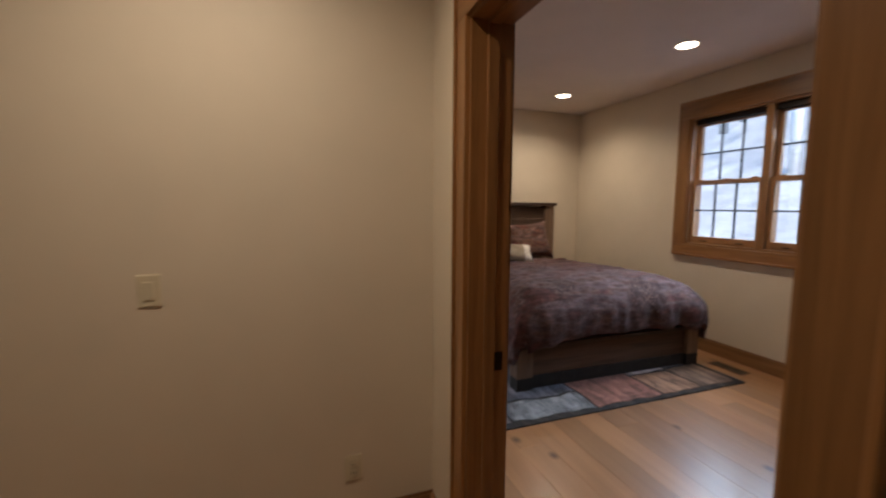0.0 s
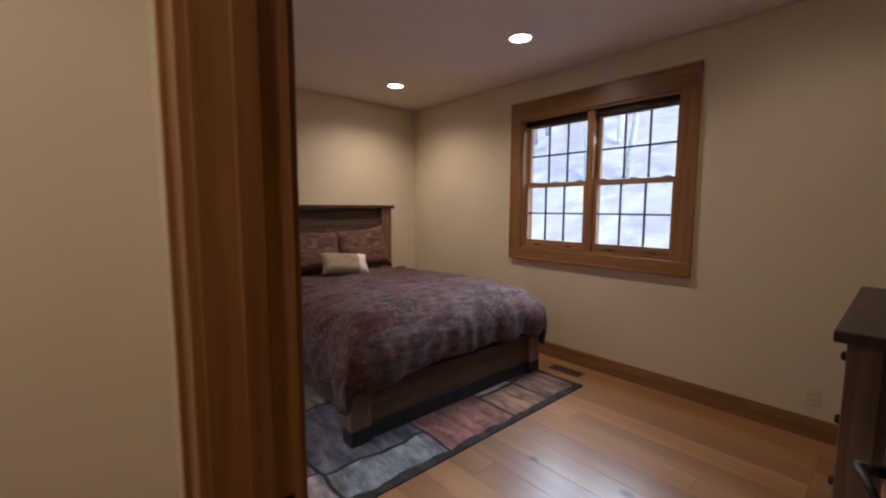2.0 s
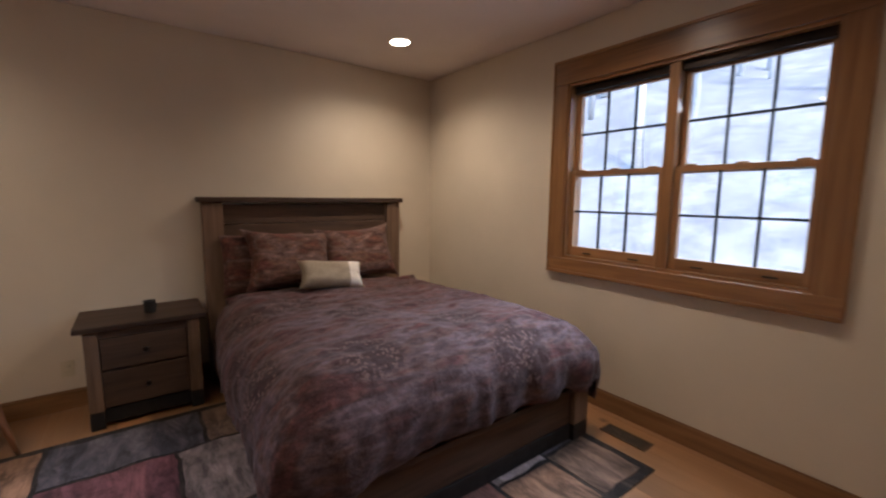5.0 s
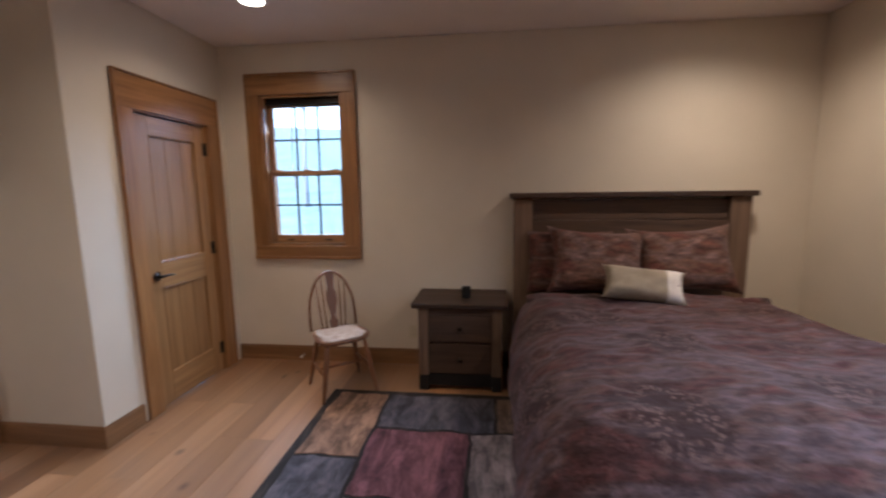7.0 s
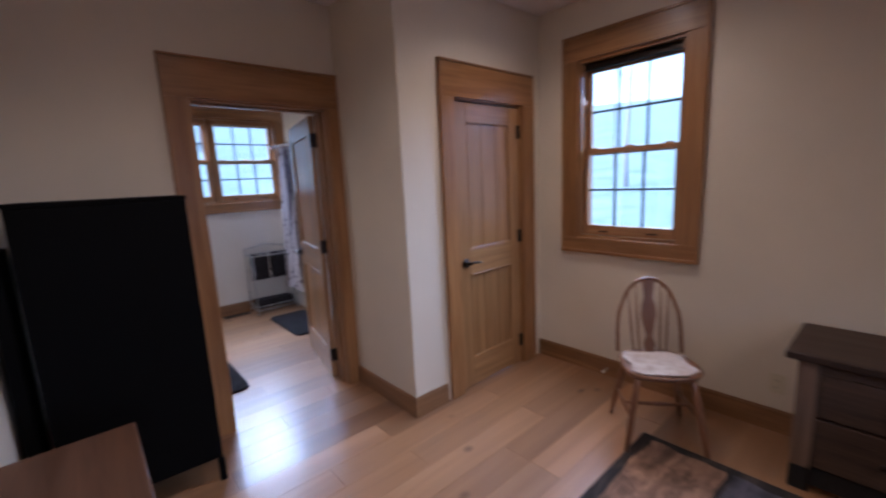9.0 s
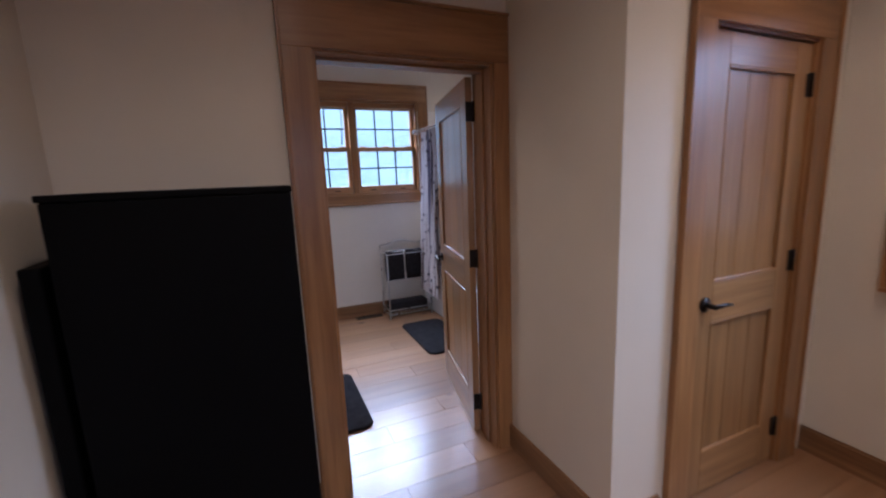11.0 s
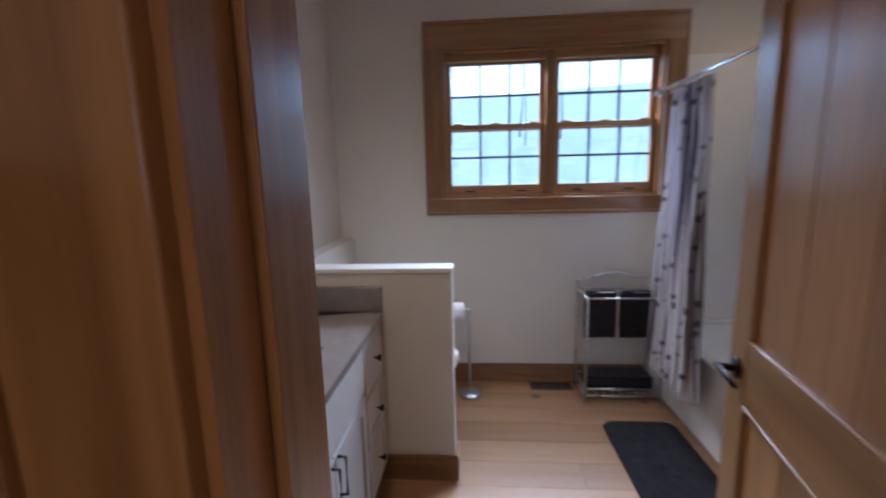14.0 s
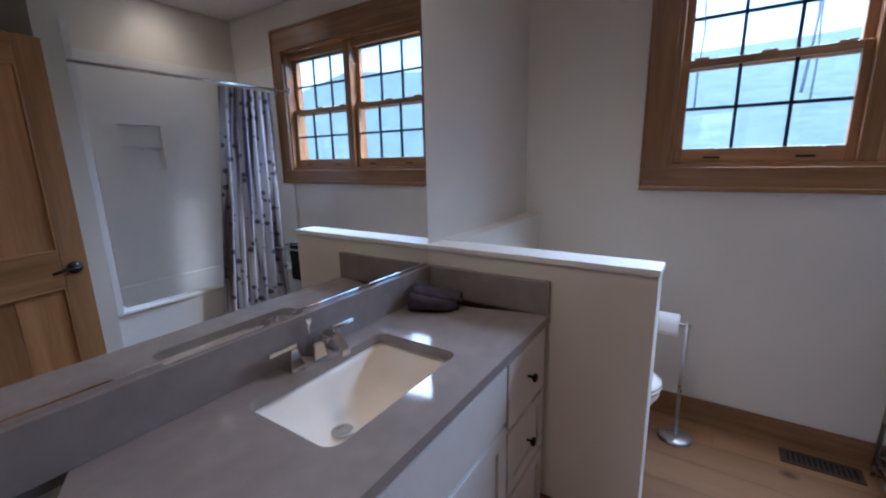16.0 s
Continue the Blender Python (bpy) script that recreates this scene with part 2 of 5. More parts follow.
def make_quilt(name, seed, tint, flowers=True):
    """Woven cover with brushed bands of rust, mauve and tan, and clusters of pale flowers."""
    m, n, l, b = mat(name, 0.9)
    v = coords(n, l, (1, 1, 1), False)
    mv = n.new("ShaderNodeMapping")
    mv.inputs["Location"].default_value = (seed, seed * 2, seed)
    l.new(v, mv.inputs["Vector"])
    v = mv.outputs[0]

    def stretched(sx, sy, sz):
        q_ = n.new("ShaderNodeMapping")
        q_.inputs["Scale"].default_value = (sx, sy, sz)
        l.new(v, q_.inputs["Vector"])
        return q_.outputs[0]

    band = tex(n, l, stretched(1.0, 3.4, 2.6), 2.1, 4, 0.5, 0.25)
    c = ramp(n, l, band, [(0.30, (0.080, 0.050, 0.044)), (0.40, (0.150, 0.070, 0.060)), (0.46, (0.125, 0.082, 0.072)), (0.52, (0.185, 0.145, 0.145)), (0.58, (0.165, 0.110, 0.090)), (0.66, (0.135, 0.058, 0.052)), (0.74, (0.20, 0.165, 0.155))])
    strokes = tex(n, l, stretched(2.6, 7, 6), 4.6, 8, 0.74, 0.2)
    c = mixc(n, l, 0.9, c, ramp(n, l, strokes, [(0.34, (0.36, 0.32, 0.33)), (0.5, (0.88, 0.87, 0.87)), (0.66, (1.7, 1.62, 1.55))]), 'MULTIPLY')
    if flowers:
        spots = n.new("ShaderNodeTexVoronoi")
        spots.inputs["Scale"].default_value = 1.9
        spots.inputs["Randomness"].default_value = 0.6
        l.new(v, spots.inputs["Vector"])
        edge = n.new("ShaderNodeMath")
        edge.operation = 'MULTIPLY_ADD'
        edge.inputs[1].default_value = 0.30
        l.new(tex(n, l, v, 9, 4), edge.inputs[0])
        l.new(spots.outputs["Distance"], edge.inputs[2])
        bed_ = ramp(n, l, edge.outputs[0], [(0.46, (1, 1, 1)), (0.58, (0, 0, 0))])
        c = mixc(n, l, bed_, c, mixc(n, l, 0.75, c, (0.055, 0.030, 0.026)))
        jig = n.new("ShaderNodeTexNoise")
        jig.inputs["Scale"].default_value = 18
        jig.inputs["Detail"].default_value = 3
        l.new(v, jig.inputs["Vector"])
        wob = n.new("ShaderNodeVectorMath")
        wob.operation = 'MULTIPLY_ADD'
        wob.inputs[1].default_value = (0.045, 0.045, 0.045)
        l.new(jig.outputs["Color"], wob.inputs[0])
        l.new(v, wob.inputs[2])
        fl = n.new("ShaderNodeTexVoronoi")
        fl.inputs["Scale"].default_value = 50
        l.new(wob.outputs[0], fl.inputs["Vector"])
        ring = ramp(n, l, fl.outputs["Distance"], [(0.12, (0, 0, 0)), (0.24, (0.75, 0.75, 0.75)), (0.34, (0.75, 0.75, 0.75)), (0.5, (0, 0, 0))])
        some = ramp(n, l, tex(n, l, v, 11, 2), [(0.42, (0, 0, 0)), (0.55, (1, 1, 1))])
        fac = mixc(n, l, 1.0, mixc(n, l, 1.0, ring, bed_, 'MULTIPLY'), some, 'MULTIPLY')
        c = mixc(n, l, fac, c, (0.33, 0.235, 0.19))
    c = mixc(n, l, 1.0, c, tint, 'MULTIPLY')
    l.new(c, b.inputs["Base Color"])
    b.inputs["Sheen Weight"].default_value = 0.06
    b.inputs["Specular IOR Level"].default_value = 0.2
    bump(n, l, b, tex(n, l, v, 14, 7, 0.6, 0.5), 0.5, 0.02)
    return m


QUILT = make_quilt("patterned_quilt", 0.0, (0.59, 0.51, 0.56))
SHAM = make_quilt("patterned_sham", 3.3, (0.85, 0.70, 0.63), False)


def make_birch():
    m, n, l, b = mat("birch_print", 0.85)
    v = coords(n, l, (1, 1, 1), False)
    # trunks run upright: bands across the cloth with dark flecks
    uv = n.new("ShaderNodeUVMap")
    mp = n.new("ShaderNodeMapping")
    mp.inputs["Scale"].default_value = (9.0, 0.55, 1)
    l.new(uv.outputs[0], mp.inputs["Vector"])
    band = tex(n, l, mp.outputs[0], 1.6, 3, 0.5, 0.3)
    base = ramp(n, l, band, [(0.37, (0.055, 0.048, 0.07)), (0.43, (0.22, 0.17, 0.15)), (0.46, (0.50, 0.48, 0.50)), (0.58, (0.58, 0.555, 0.58)), (0.63, (0.12, 0.11, 0.17))])
    mp2 = n.new("ShaderNodeMapping")
    mp2.inputs["Scale"].default_value = (9.0, 16.0, 1)
    l.new(uv.outputs[0], mp2.inputs["Vector"])
    fl = n.new("ShaderNodeTexVoronoi")
    fl.inputs["Scale"].default_value = 1.5
    l.new(mp2.outputs[0], fl.inputs["Vector"])
    spots = ramp(n, l, fl.outputs["Distance"], [(0.24, (0.10, 0.09, 0.13)), (0.34, (1, 1, 1))])
    c = mixc(n, l, 0.9, base, spots, 'MULTIPLY')
    l.new(c, b.inputs["Base Color"])
    return m


BIRCH = make_birch()


def rug_wool(name, c):
    lo = tuple(x * 0.40 for x in c)
    hi = tuple(min(1, x * 1.7 + y) for x, y in zip(c, (0.03, 0.022, 0.015)))
    m, n, l, b = mat(name, 0.98)
    v = coords(n, l, (1, 0.3, 1))
    f = tex(n, l, v, 11, 9, 0.72, 0.5)
    col = ramp(n, l, f, [(0.36, lo), (0.5, c), (0.66, hi)])
    blot = tex(n, l, coords(n, l), 5, 5, 0.6, 1.0)
    col = mixc(n, l, 0.8, col, ramp(n, l, blot, [(0.34, (0.5, 0.48, 0.48)), (0.46, (0.95, 0.94, 0.94)), (0.7, (1.25, 1.2, 1.15))]), 'MULTIPLY')
    l.new(col, b.inputs["Base Color"])
    bump(n, l, b, tex(n, l, v, 240, 2), 0.5, 0.004)
    return m


RUGC = [rug_wool("rug_wool_" + k, c) for k, c in (("rust", (0.20, 0.115, 0.075)), ("slate", (0.066, 0.062, 0.078)), ("burgundy", (0.125, 0.047, 0.060)), ("taupe", (0.25, 0.20, 0.195)), ("blue_grey", (0.155, 0.165, 0.18)), ("brown", (0.14, 0.09, 0.065)), ("pale_mauve", (0.20, 0.17, 0.175)), ("slate_blue", (0.095, 0.098, 0.125)), ("russet", (0.17, 0.075, 0.058)))]
RUGDARK = rug_wool("rug_wool_black", (0.018, 0.014, 0.013))

# ---- builders ----


def box(bm, x0, x1, y0, y1, z0, z1, bev=0.0):
    m = Matrix.Translation(((x0 + x1) / 2, (y0 + y1) / 2, (z0 + z1) / 2)) @ Matrix.Diagonal((abs(x1 - x0), abs(y1 - y0), abs(z1 - z0), 1))
    r = bmesh.ops.create_cube(bm, size=1, matrix=m)
    if bev:
        es = list({e for v in r["verts"] for e in v.link_edges})
        bmesh.ops.bevel(bm, geom=es, offset=bev, segments=2, affect='EDGES', profile=0.5)
    return bm


def one(x0, x1, y0, y1, z0, z1, bev=0.0):
    return box(bmesh.new(), x0, x1, y0, y1, z0, z1, bev)


def cyl(bm, a, b, r0, r1=None, seg=14):
    a, b = Vector(a), Vector(b)
    d = b - a
    m = Matrix.Translation((a + b) / 2) @ d.to_track_quat('Z', 'Y').to_matrix().to_4x4()
    bmesh.ops.create_cone(bm, cap_ends=True, segments=seg, radius1=r0, radius2=r0 if r1 is None else r1, depth=d.length, matrix=m)
    return bm


def tube(pts, r, seg=8, closed=False):
    """A bent rod through the points, made of rings."""
    bm = bmesh.new()
    pts = [Vector(p) for p in pts]
    rings = []
    for i, p in enumerate(pts):
        a = pts[i - 1] if i else (pts[-1] if closed else p)
        c = pts[(i + 1) % len(pts)] if i < len(pts) - 1 or closed else p
        d = (c - a).normalized()
        q = d.to_track_quat('Z', 'Y')
        rr = r[i] if isinstance(r, (list, tuple)) else r
        rings.append([bm.verts.new(p + q @ Vector((rr * math.cos(k * math.tau / seg), rr * math.sin(k * math.tau / seg), 0))) for k in range(seg)])
    n = len(rings)
    for i in range(n if closed else n - 1):
        a, b = rings[i], rings[(i + 1) % n]
        for k in range(seg):
            bm.faces.new((a[k], a[(k + 1) % seg], b[(k + 1) % seg], b[k]))
    if not closed:
        bm.faces.new(rings[0][::-1])
        bm.faces.new(rings[-1])
    return bm


def lathe(prof, seg=24):
    bm = bmesh.new()
    rings = [[bm.verts.new((r * math.cos(k * math.tau / seg), r * math.sin(k * math.tau / seg), z)) for k in range(seg)] for r, z in prof]
    for a, b in zip(rings, rings[1:]):
        for k in range(seg):
            bm.faces.new((a[k], a[(k + 1) % seg], b[(k + 1) % seg], b[k]))
    bm.faces.new(rings[0][::-1])
    bm.faces.new(rings[-1])
    return bm


def part(name, bm, material, parent=None, label="", smooth=False, m=None):
    me = bpy.data.meshes.new(name)
    bmesh.ops.recalc_face_normals(bm, faces=bm.faces)
    bm.to_mesh(me)
    bm.free()
    me.materials.append(material)
    if smooth:
        for p in me.polygons:
            p.use_smooth = True
    ob = new(name, me)
    ob.parent = parent
    if m is not None:
        ob.matrix_basis = m
    if label:
        ob["label"] = label
    return ob


def thing(name, m, label, category, group="", kind=""):
    ob = new(name)
    ob.empty_display_size = 0.1
    ob.matrix_basis = m
    return tagged(ob, label, category, group, kind)


def shell(name, boxes, material, label, cat="wall"):
    bm = bmesh.new()
    for b in boxes:
        box(bm, *b)
    return tagged(part(name, bm, material), label, cat, kind="structure")


# ---- walls, ceiling ----
T = 2.75
E0, E1 = 4.08, 4.26
N0, N1 = 5.25, 5.43
W1 = (1.836, 3.574, 0.948, 2.52)      # window casings: along, along, low, high
W2 = (-0.415, 0.549, 0.948, 2.51)
W3 = (2.797, 4.527, 1.27, 2.55)
IN_S, IN_T, IN_B = 0.125, 0.17, 0.11


def hole(w):
    return w[0] + IN_S, w[1] - IN_S, w[2] + IN_B, w[3] - IN_T


a, b_, c, d = hole(W1)
shell("wall_east", [(E0, E1, 0.20, a, 0, T), (E0, E1, b_, N1, 0, T), (E0, E1, a, b_, 0, c), (E0, E1, a, b_, d, T)], WALL, "beige painted bedroom wall with a double window")
a, b_, c, d = hole(W2)
shell("wall_north", [(-0.765, a, N0, N1, 0, T), (b_, E0, N0, N1, 0, T), (a, b_, N0, N1, 0, c), (a, b_, N0, N1, d, T)], WALL, "beige painted wall behind the bed head")
CX0, CX1 = -0.765, -0.645
CD = (4.295, 5.02, 2.075)
shell("wall_closet_front", [(CX0, CX1, 3.866, CD[0], 0, T), (CX0, CX1, CD[1], N0, 0, T), (CX0, CX1, CD[0], CD[1], CD[2], T)], WALL, "beige painted wall round the closet door")
shell("wall_closet_side", [(-1.385, CX0, 3.866, 3.986, 0, T)], WALL, "beige painted side wall of the closet")
BX0, BX1 = -1.565, -1.385
BD = (2.93, 3.79, 2.075)
shell("wall_bath_door", [(BX0, BX1, 2.04, BD[0], 0, T), (BX0, BX1, BD[1], 5.26, 0, T), (BX0, BX1, BD[0], BD[1], BD[2], T)], WALL, "beige painted wall between bedroom and bathroom")
HX0, HX1 = 0.78, 0.925
ED = (0.51, 1.53, 2.075)
shell("wall_hall_north", [(-1.505, HX1, 1.915, 2.04, 0, T)], WALL, "beige painted hall wall with a switch")
shell("wall_entry", [(HX0, HX1, ED[1], 1.915, 0, T), (HX0, HX1, -1.3, ED[0], 0, T), (HX0, HX1, ED[0], ED[1], ED[2], T)], WALL, "beige painted wall round the bedroom entry")
shell("wall_south", [(HX1, E0, 0.20, 0.34, 0, T)], WALL, "beige painted wall behind the dresser")
shell("wall_hall_west", [(-1.65, -1.505, -1.3, 2.04, 0, T)], WALL, "plain beige hall end wall")
shell("wall_hall_south", [(-1.505, HX0, -1.3, -1.15, 0, T)], WALL, "plain beige hall wall")
B0 = -4.10
a, b_, c, d = hole(W3)
shell("wall_bath_west", [(B0 - 0.17, B0, 2.03, a, 0, T), (B0 - 0.17, B0, b_, 5.26, 0, T), (B0 - 0.17, B0, a, b_, 0, c), (B0 - 0.17, B0, a, b_, d, T)], BATHWALL, "pale painted bathroom wall with a double window")
shell("wall_bath_south", [(B0, BX0, 2.04, 2.155, 0, T)], BATHWALL, "pale painted bathroom wall behind the mirror")
shell("wall_bath_north", [(B0, BX0, 5.14, 5.26, 0, T)], BATHWALL, "pale painted bathroom wall above the tub")
shell("wall_tub_end", [(-2.60, -2.48, 4.36, 5.14, 0, T)], BATHWALL, "pale painted end wall of the tub alcove")
shell("wall_bath_ledge", [(B0, -3.14, 2.155, 2.255, 0, 1.105)], BATHWALL, "low ledge wall beside the toilet")
shell("ceiling", [(-4.3, 4.28, -1.3, 5.45, CEIL, CEIL + 0.12)], CEILM, "off-white painted flat ceiling", "ceiling")
shell("floor", [(-4.27, -1.65, 2.03, 5.26, -0.12, -0.014), (-1.65, 0.925, -1.3, 5.43, -0.12, -0.014), (0.925, 4.26, 0.20, 5.43, -0.12, -0.014)], PLANK, "light brown hickory plank floor with knots", "floor")
floor_ob = bpy.data.objects["floor"]

# half wall beside the vanity
pony = tagged(part("wall_half", one(-3.14, -3.027, 2.155, 3.02, 0, 1.08), BATHWALL), "half-height painted wall beside the vanity", "wall", kind="structure")
part("cap", one(-3.146, -3.021, 2.155, 3.026, 1.08, 1.102, 0.003), WHITE, pony, "white painted cap")


def baseboard(x0, x1, y0, y1):
    along = (y1 - y0) > (x1 - x0)
    bm = one(x0, x1, y0, y1, 0, 0.125)
    ob = part("baseboard", bm, BASEY if along else BASE)
    part("bead", one(x0 + (0.004 if along else 0), x1 - (0.004 if along else 0), y0 + (0 if along else 0.004), y1 - (0 if along else 0.004), 0.125, 0.137, 0.003), BASEY if along else BASE, ob)
    return tagged(ob, "brown stained oak baseboard along the wall", "baseboard", kind="structure")


q = 0.018
baseboard(E0 - q, E0, 0.34, N0)
baseboard(CX1, E0 - q, N0 - q, N0)
baseboard(CX1, CX1 + q, 3.866 - q, 4.138)
baseboard(-1.385, CX1, 3.866 - q, 3.866)
baseboard(-1.385, -1.385 + q, 2.04, 2.835)
baseboard(-1.385 + q, HX1, 2.04, 2.04 + q)
baseboard(-1.5, HX0, 1.915 - q, 1.915)
baseboard(HX0 - q, HX0, 1.64, 1.915 - q)
baseboard(HX1, HX1 + q, 1.62, 2.04)
baseboard(HX1 + 0.03, E0 - q, 0.34, 0.34 + q)
baseboard(B0, B0 + q, 2.255, 4.36)
baseboard(B0 + q, -3.14, 2.255, 2.255 + q)
baseboard(-3.14, -3.027, 3.02, 3.02 + q)
baseboard(-3.027, -3.027 + q, 2.62, 3.02 + q)
baseboard(-2.48, BX0, 5.12, 5.14)

# ---- windows and doors ----


def window_unit(name, m, wide, z0, z1, panes, depth, label, shadowed_head=True):
    """Local x along the wall, y into the room, z up; the wall's face is y = 0."""
    w = thing(name, m, label, "window", kind="structure")
    h = wide / 2
    ih = h - IN_S
    zb, zt = z0 + IN_B, z1 - IN_T
    part("head_casing", one(-h + 0.006, h - 0.006, 0, 0.024, zt, z1, 0.003), OAKX, w)
    part("head_bead", one(-h, h, 0, 0.034, z1 - 0.016, z1 + 0.004, 0.004), OAKX, w)
    part("bottom_casing", one(-h + 0.006, h - 0.006, 0, 0.024, z0, zb, 0.003), OAKX, w)
    part("window_sill", one(-h, h, 0, 0.038, z0 - 0.006, z0 + 0.016, 0.004), OAKX, w)
    for s in (-1, 1):
        x0, x1 = sorted((s * ih, s * (h - 0.006)))
        part("side_casing", one(x0, x1, 0, 0.0235, zb, zt, 0.003), OAKZ, w)
        x0, x1 = sorted((s * (h - 0.012), s * h))
        part("edge_bead", one(x0, x1, 0, 0.032, z0 + 0.016, z1 - 0.016, 0.003), OAKZ, w)
        x0, x1 = sorted((s * (ih - 0.02), s * ih))
        part("jamb", one(x0, x1, -depth, 0.004, zb, zt), OAKZ, w)
    part("jamb", one(-ih + 0.02, ih - 0.02, -depth, 0.004, zt - 0.02, zt), OAKX, w)
    part("jamb", one(-ih + 0.02, ih - 0.02, -depth, 0.004, zb, zb + 0.02), OAKX, w)
    x0, x1, zb, zt = -ih + 0.02, ih - 0.02, zb + 0.02, zt - 0.02
    spans = [(x0, x1)] if panes == 1 else [(x0, -0.032), (0.032, x1)]
    if panes == 2:
        part("mullion", one(-0.032, 0.032, -depth, -0.008, zb, zt, 0.003), OAKZ, w)
    zm = (zb + zt) / 2 - 0.01
    for a0, a1 in spans:
        # Bronze colour on two windows' stops paints in the shadowed screen track.
        part("stop", one(a0, a1, -0.10, -0.04, zt - 0.05, zt, 0.002), BRONZE if shadowed_head else SASH, w, "head stop")
        for k, (s0, s1, ya) in enumerate(((zb, zm + 0.022, -0.075), (zm - 0.022, zt - 0.03, -0.115))):
            st = 0.036
            lo = 0.072 if k == 0 else 0.036
            bm = one(a0, a0 + st, ya, ya + 0.034, s0, s1, 0.003)
            sash = part("sash", bm, SASHZ, w)
            part("stile", one(a1 - st, a1, ya, ya + 0.034, s0, s1, 0.003), SASHZ, sash)
            part("rail", one(a0 + st, a1 - st, ya, ya + 0.033, s0, s0 + lo, 0.003), SASH, sash)
            part("rail", one(a0 + st, a1 - st, ya, ya + 0.033, s1 - 0.036, s1, 0.003), SASH, sash)
            g = part("pane", one(a0 + st - 0.005, a1 - st + 0.005, ya + 0.014, ya + 0.018, s0 + lo - 0.005, s1 - 0.031), GLASS, sash)
            g.visible_shadow = False
            gw, gz0, gz1 = a1 - a0 - 2 * st, s0 + lo, s1 - 0.036
            for j in (1, 2):
                xx = a0 + st + gw * j / 3
                part("muntin", one(xx - 0.0075, xx + 0.0075, ya + 0.009, ya + 0.023, gz0, gz1), BRONZE, sash, "dark dividing bar")
            zz = (gz0 + gz1) / 2
            part("muntin", one(a0 + st, a1 - st, ya + 0.0085, ya + 0.0235, zz - 0.0075, zz + 0.0075), BRONZE, sash, "dark dividing bar")
            if k == 0:
                for f in (0.24, 0.76):
                    xx = a0 + (a1 - a0) * f
                    part("finger_lift", one(xx - 0.035, xx + 0.035, ya + 0.034, ya + 0.044, s0 + 0.022, s0 + 0.032, 0.003), BRONZE, sash, "dark finger lift")
            else:
                for f in (0.12, 0.5, 0.88):
                    xx = a0 + (a1 - a0) * f
                    part("sash_lock", one(xx - 0.03, xx + 0.03, -0.075, -0.045, zm + 0.022, zm + 0.034, 0.004), SASH, sash, "small sash lock")
    return w


def on(x, y, rz):
    return pose(x, y, 0, 0, 0, rz)


window_unit("window_1", on(E0, (W1[0] + W1[1]) / 2, 90), W1[1] - W1[0], W1[2], W1[3], 2, 0.17, "double oak-framed sash window with divided panes")
window_unit("window_2", on((W2[0] + W2[1]) / 2, N0, 180), W2[1] - W2[0], W2[2], W2[3], 1, 0.17, "single oak-framed sash window with divided panes")
window_unit("window_3", on(B0, (W3[0] + W3[1]) / 2, -90), W3[1] - W3[0], W3[2], W3[3], 2, 0.16, "double oak-framed bathroom sash window", False)


def door_case(name, m, wide, high, thick, label, head=0.205, side=0.118, far=True, far_side=None):
    """Lined and cased opening: local x along the wall from 0 to wide, y to the viewer's room, wall from y = -thick to 0."""
    w = thing(name, m, label, "door frame", kind="structure")
    jt = 0.02
    part("jamb", one(0, jt, -thick - 0.003, 0.003, 0, high), OAKZ, w)
    part("jamb", one(wide - jt, wide, -thick - 0.003, 0.003, 0, high), OAKZ, w)
    part("jamb", one(jt, wide - jt, -thick - 0.003, 0.003, high - jt, high), OAKX, w)
    for xs in ((jt, jt + 0.012), (wide - jt - 0.012, wide - jt)):
        part("stop", one(*xs, -thick * 0.62, -thick * 0.34, 0, high - jt, 0.002), OAKZ, w)
    part("stop", one(jt + 0.012, wide - jt - 0.012, -thick * 0.62, -thick * 0.34, high - jt - 0.012, high - jt, 0.002), OAKX, w)
    for face, y0, y1 in ((0, 0, 0.02), (1, -thick - 0.02, -thick)):
        if face == 1 and not far:
            continue
        if face == 1 and far_side:
            side = far_side
        yb0, yb1 = (0, 0.03) if face == 0 else (-thick - 0.03, -thick)
        for xa, xb in ((-side + 0.008, 0.008), (wide - 0.008, wide + side - 0.008)):
            part("side_casing", one(xa, xb, y0, y1, 0, high - 0.008, 0.003), OAKZ, w)
        part("edge_bead", one(-side - 0.004, -side + 0.008, yb0, yb1, 0, high + head, 0.003), OAKZ, w)
        part("edge_bead", one(wide + side - 0.008, wide + side + 0.004, yb0, yb1, 0, high + head, 0.003), OAKZ, w)
        part("head_casing", one(-side + 0.008, wide + side - 0.008, y0, y1, high - 0.008, high + head, 0.003), OAKX, w)
        part("head_bead", one(-side - 0.004, wide + side + 0.004, yb0, yb1, high + head, high + head + 0.014, 0.004), OAKX, w)
    return w


def lever(parent, x, z, side, to, metal):
    """Lever set on face y = side of a leaf; the lever points along local x by to."""
    s = 1 if side > 0 else -1
    bm = cyl(bmesh.new(), (x, side, z), (x, side + s * 0.01, z), 0.032, seg=20)
    hd = part("door_handle", bm, metal, parent, "dark bronze lever handle", True)
    cyl_bm = cyl(bmesh.new(), (x, side + s * 0.01, z), (x, side + s * 0.055, z), 0.011)
    part("neck", cyl_bm, metal, hd, smooth=True)
    part("lever", tube([(x - to * 0.01, side + s * 0.05, z), (x + to * 0.04, side + s * 0.052, z + 0.003), (x + to * 0.08, side + s * 0.05, z), (x + to * 0.115, side + s * 0.046, z - 0.006)], [0.01, 0.0095, 0.0085, 0.007]), metal, hd, smooth=True)


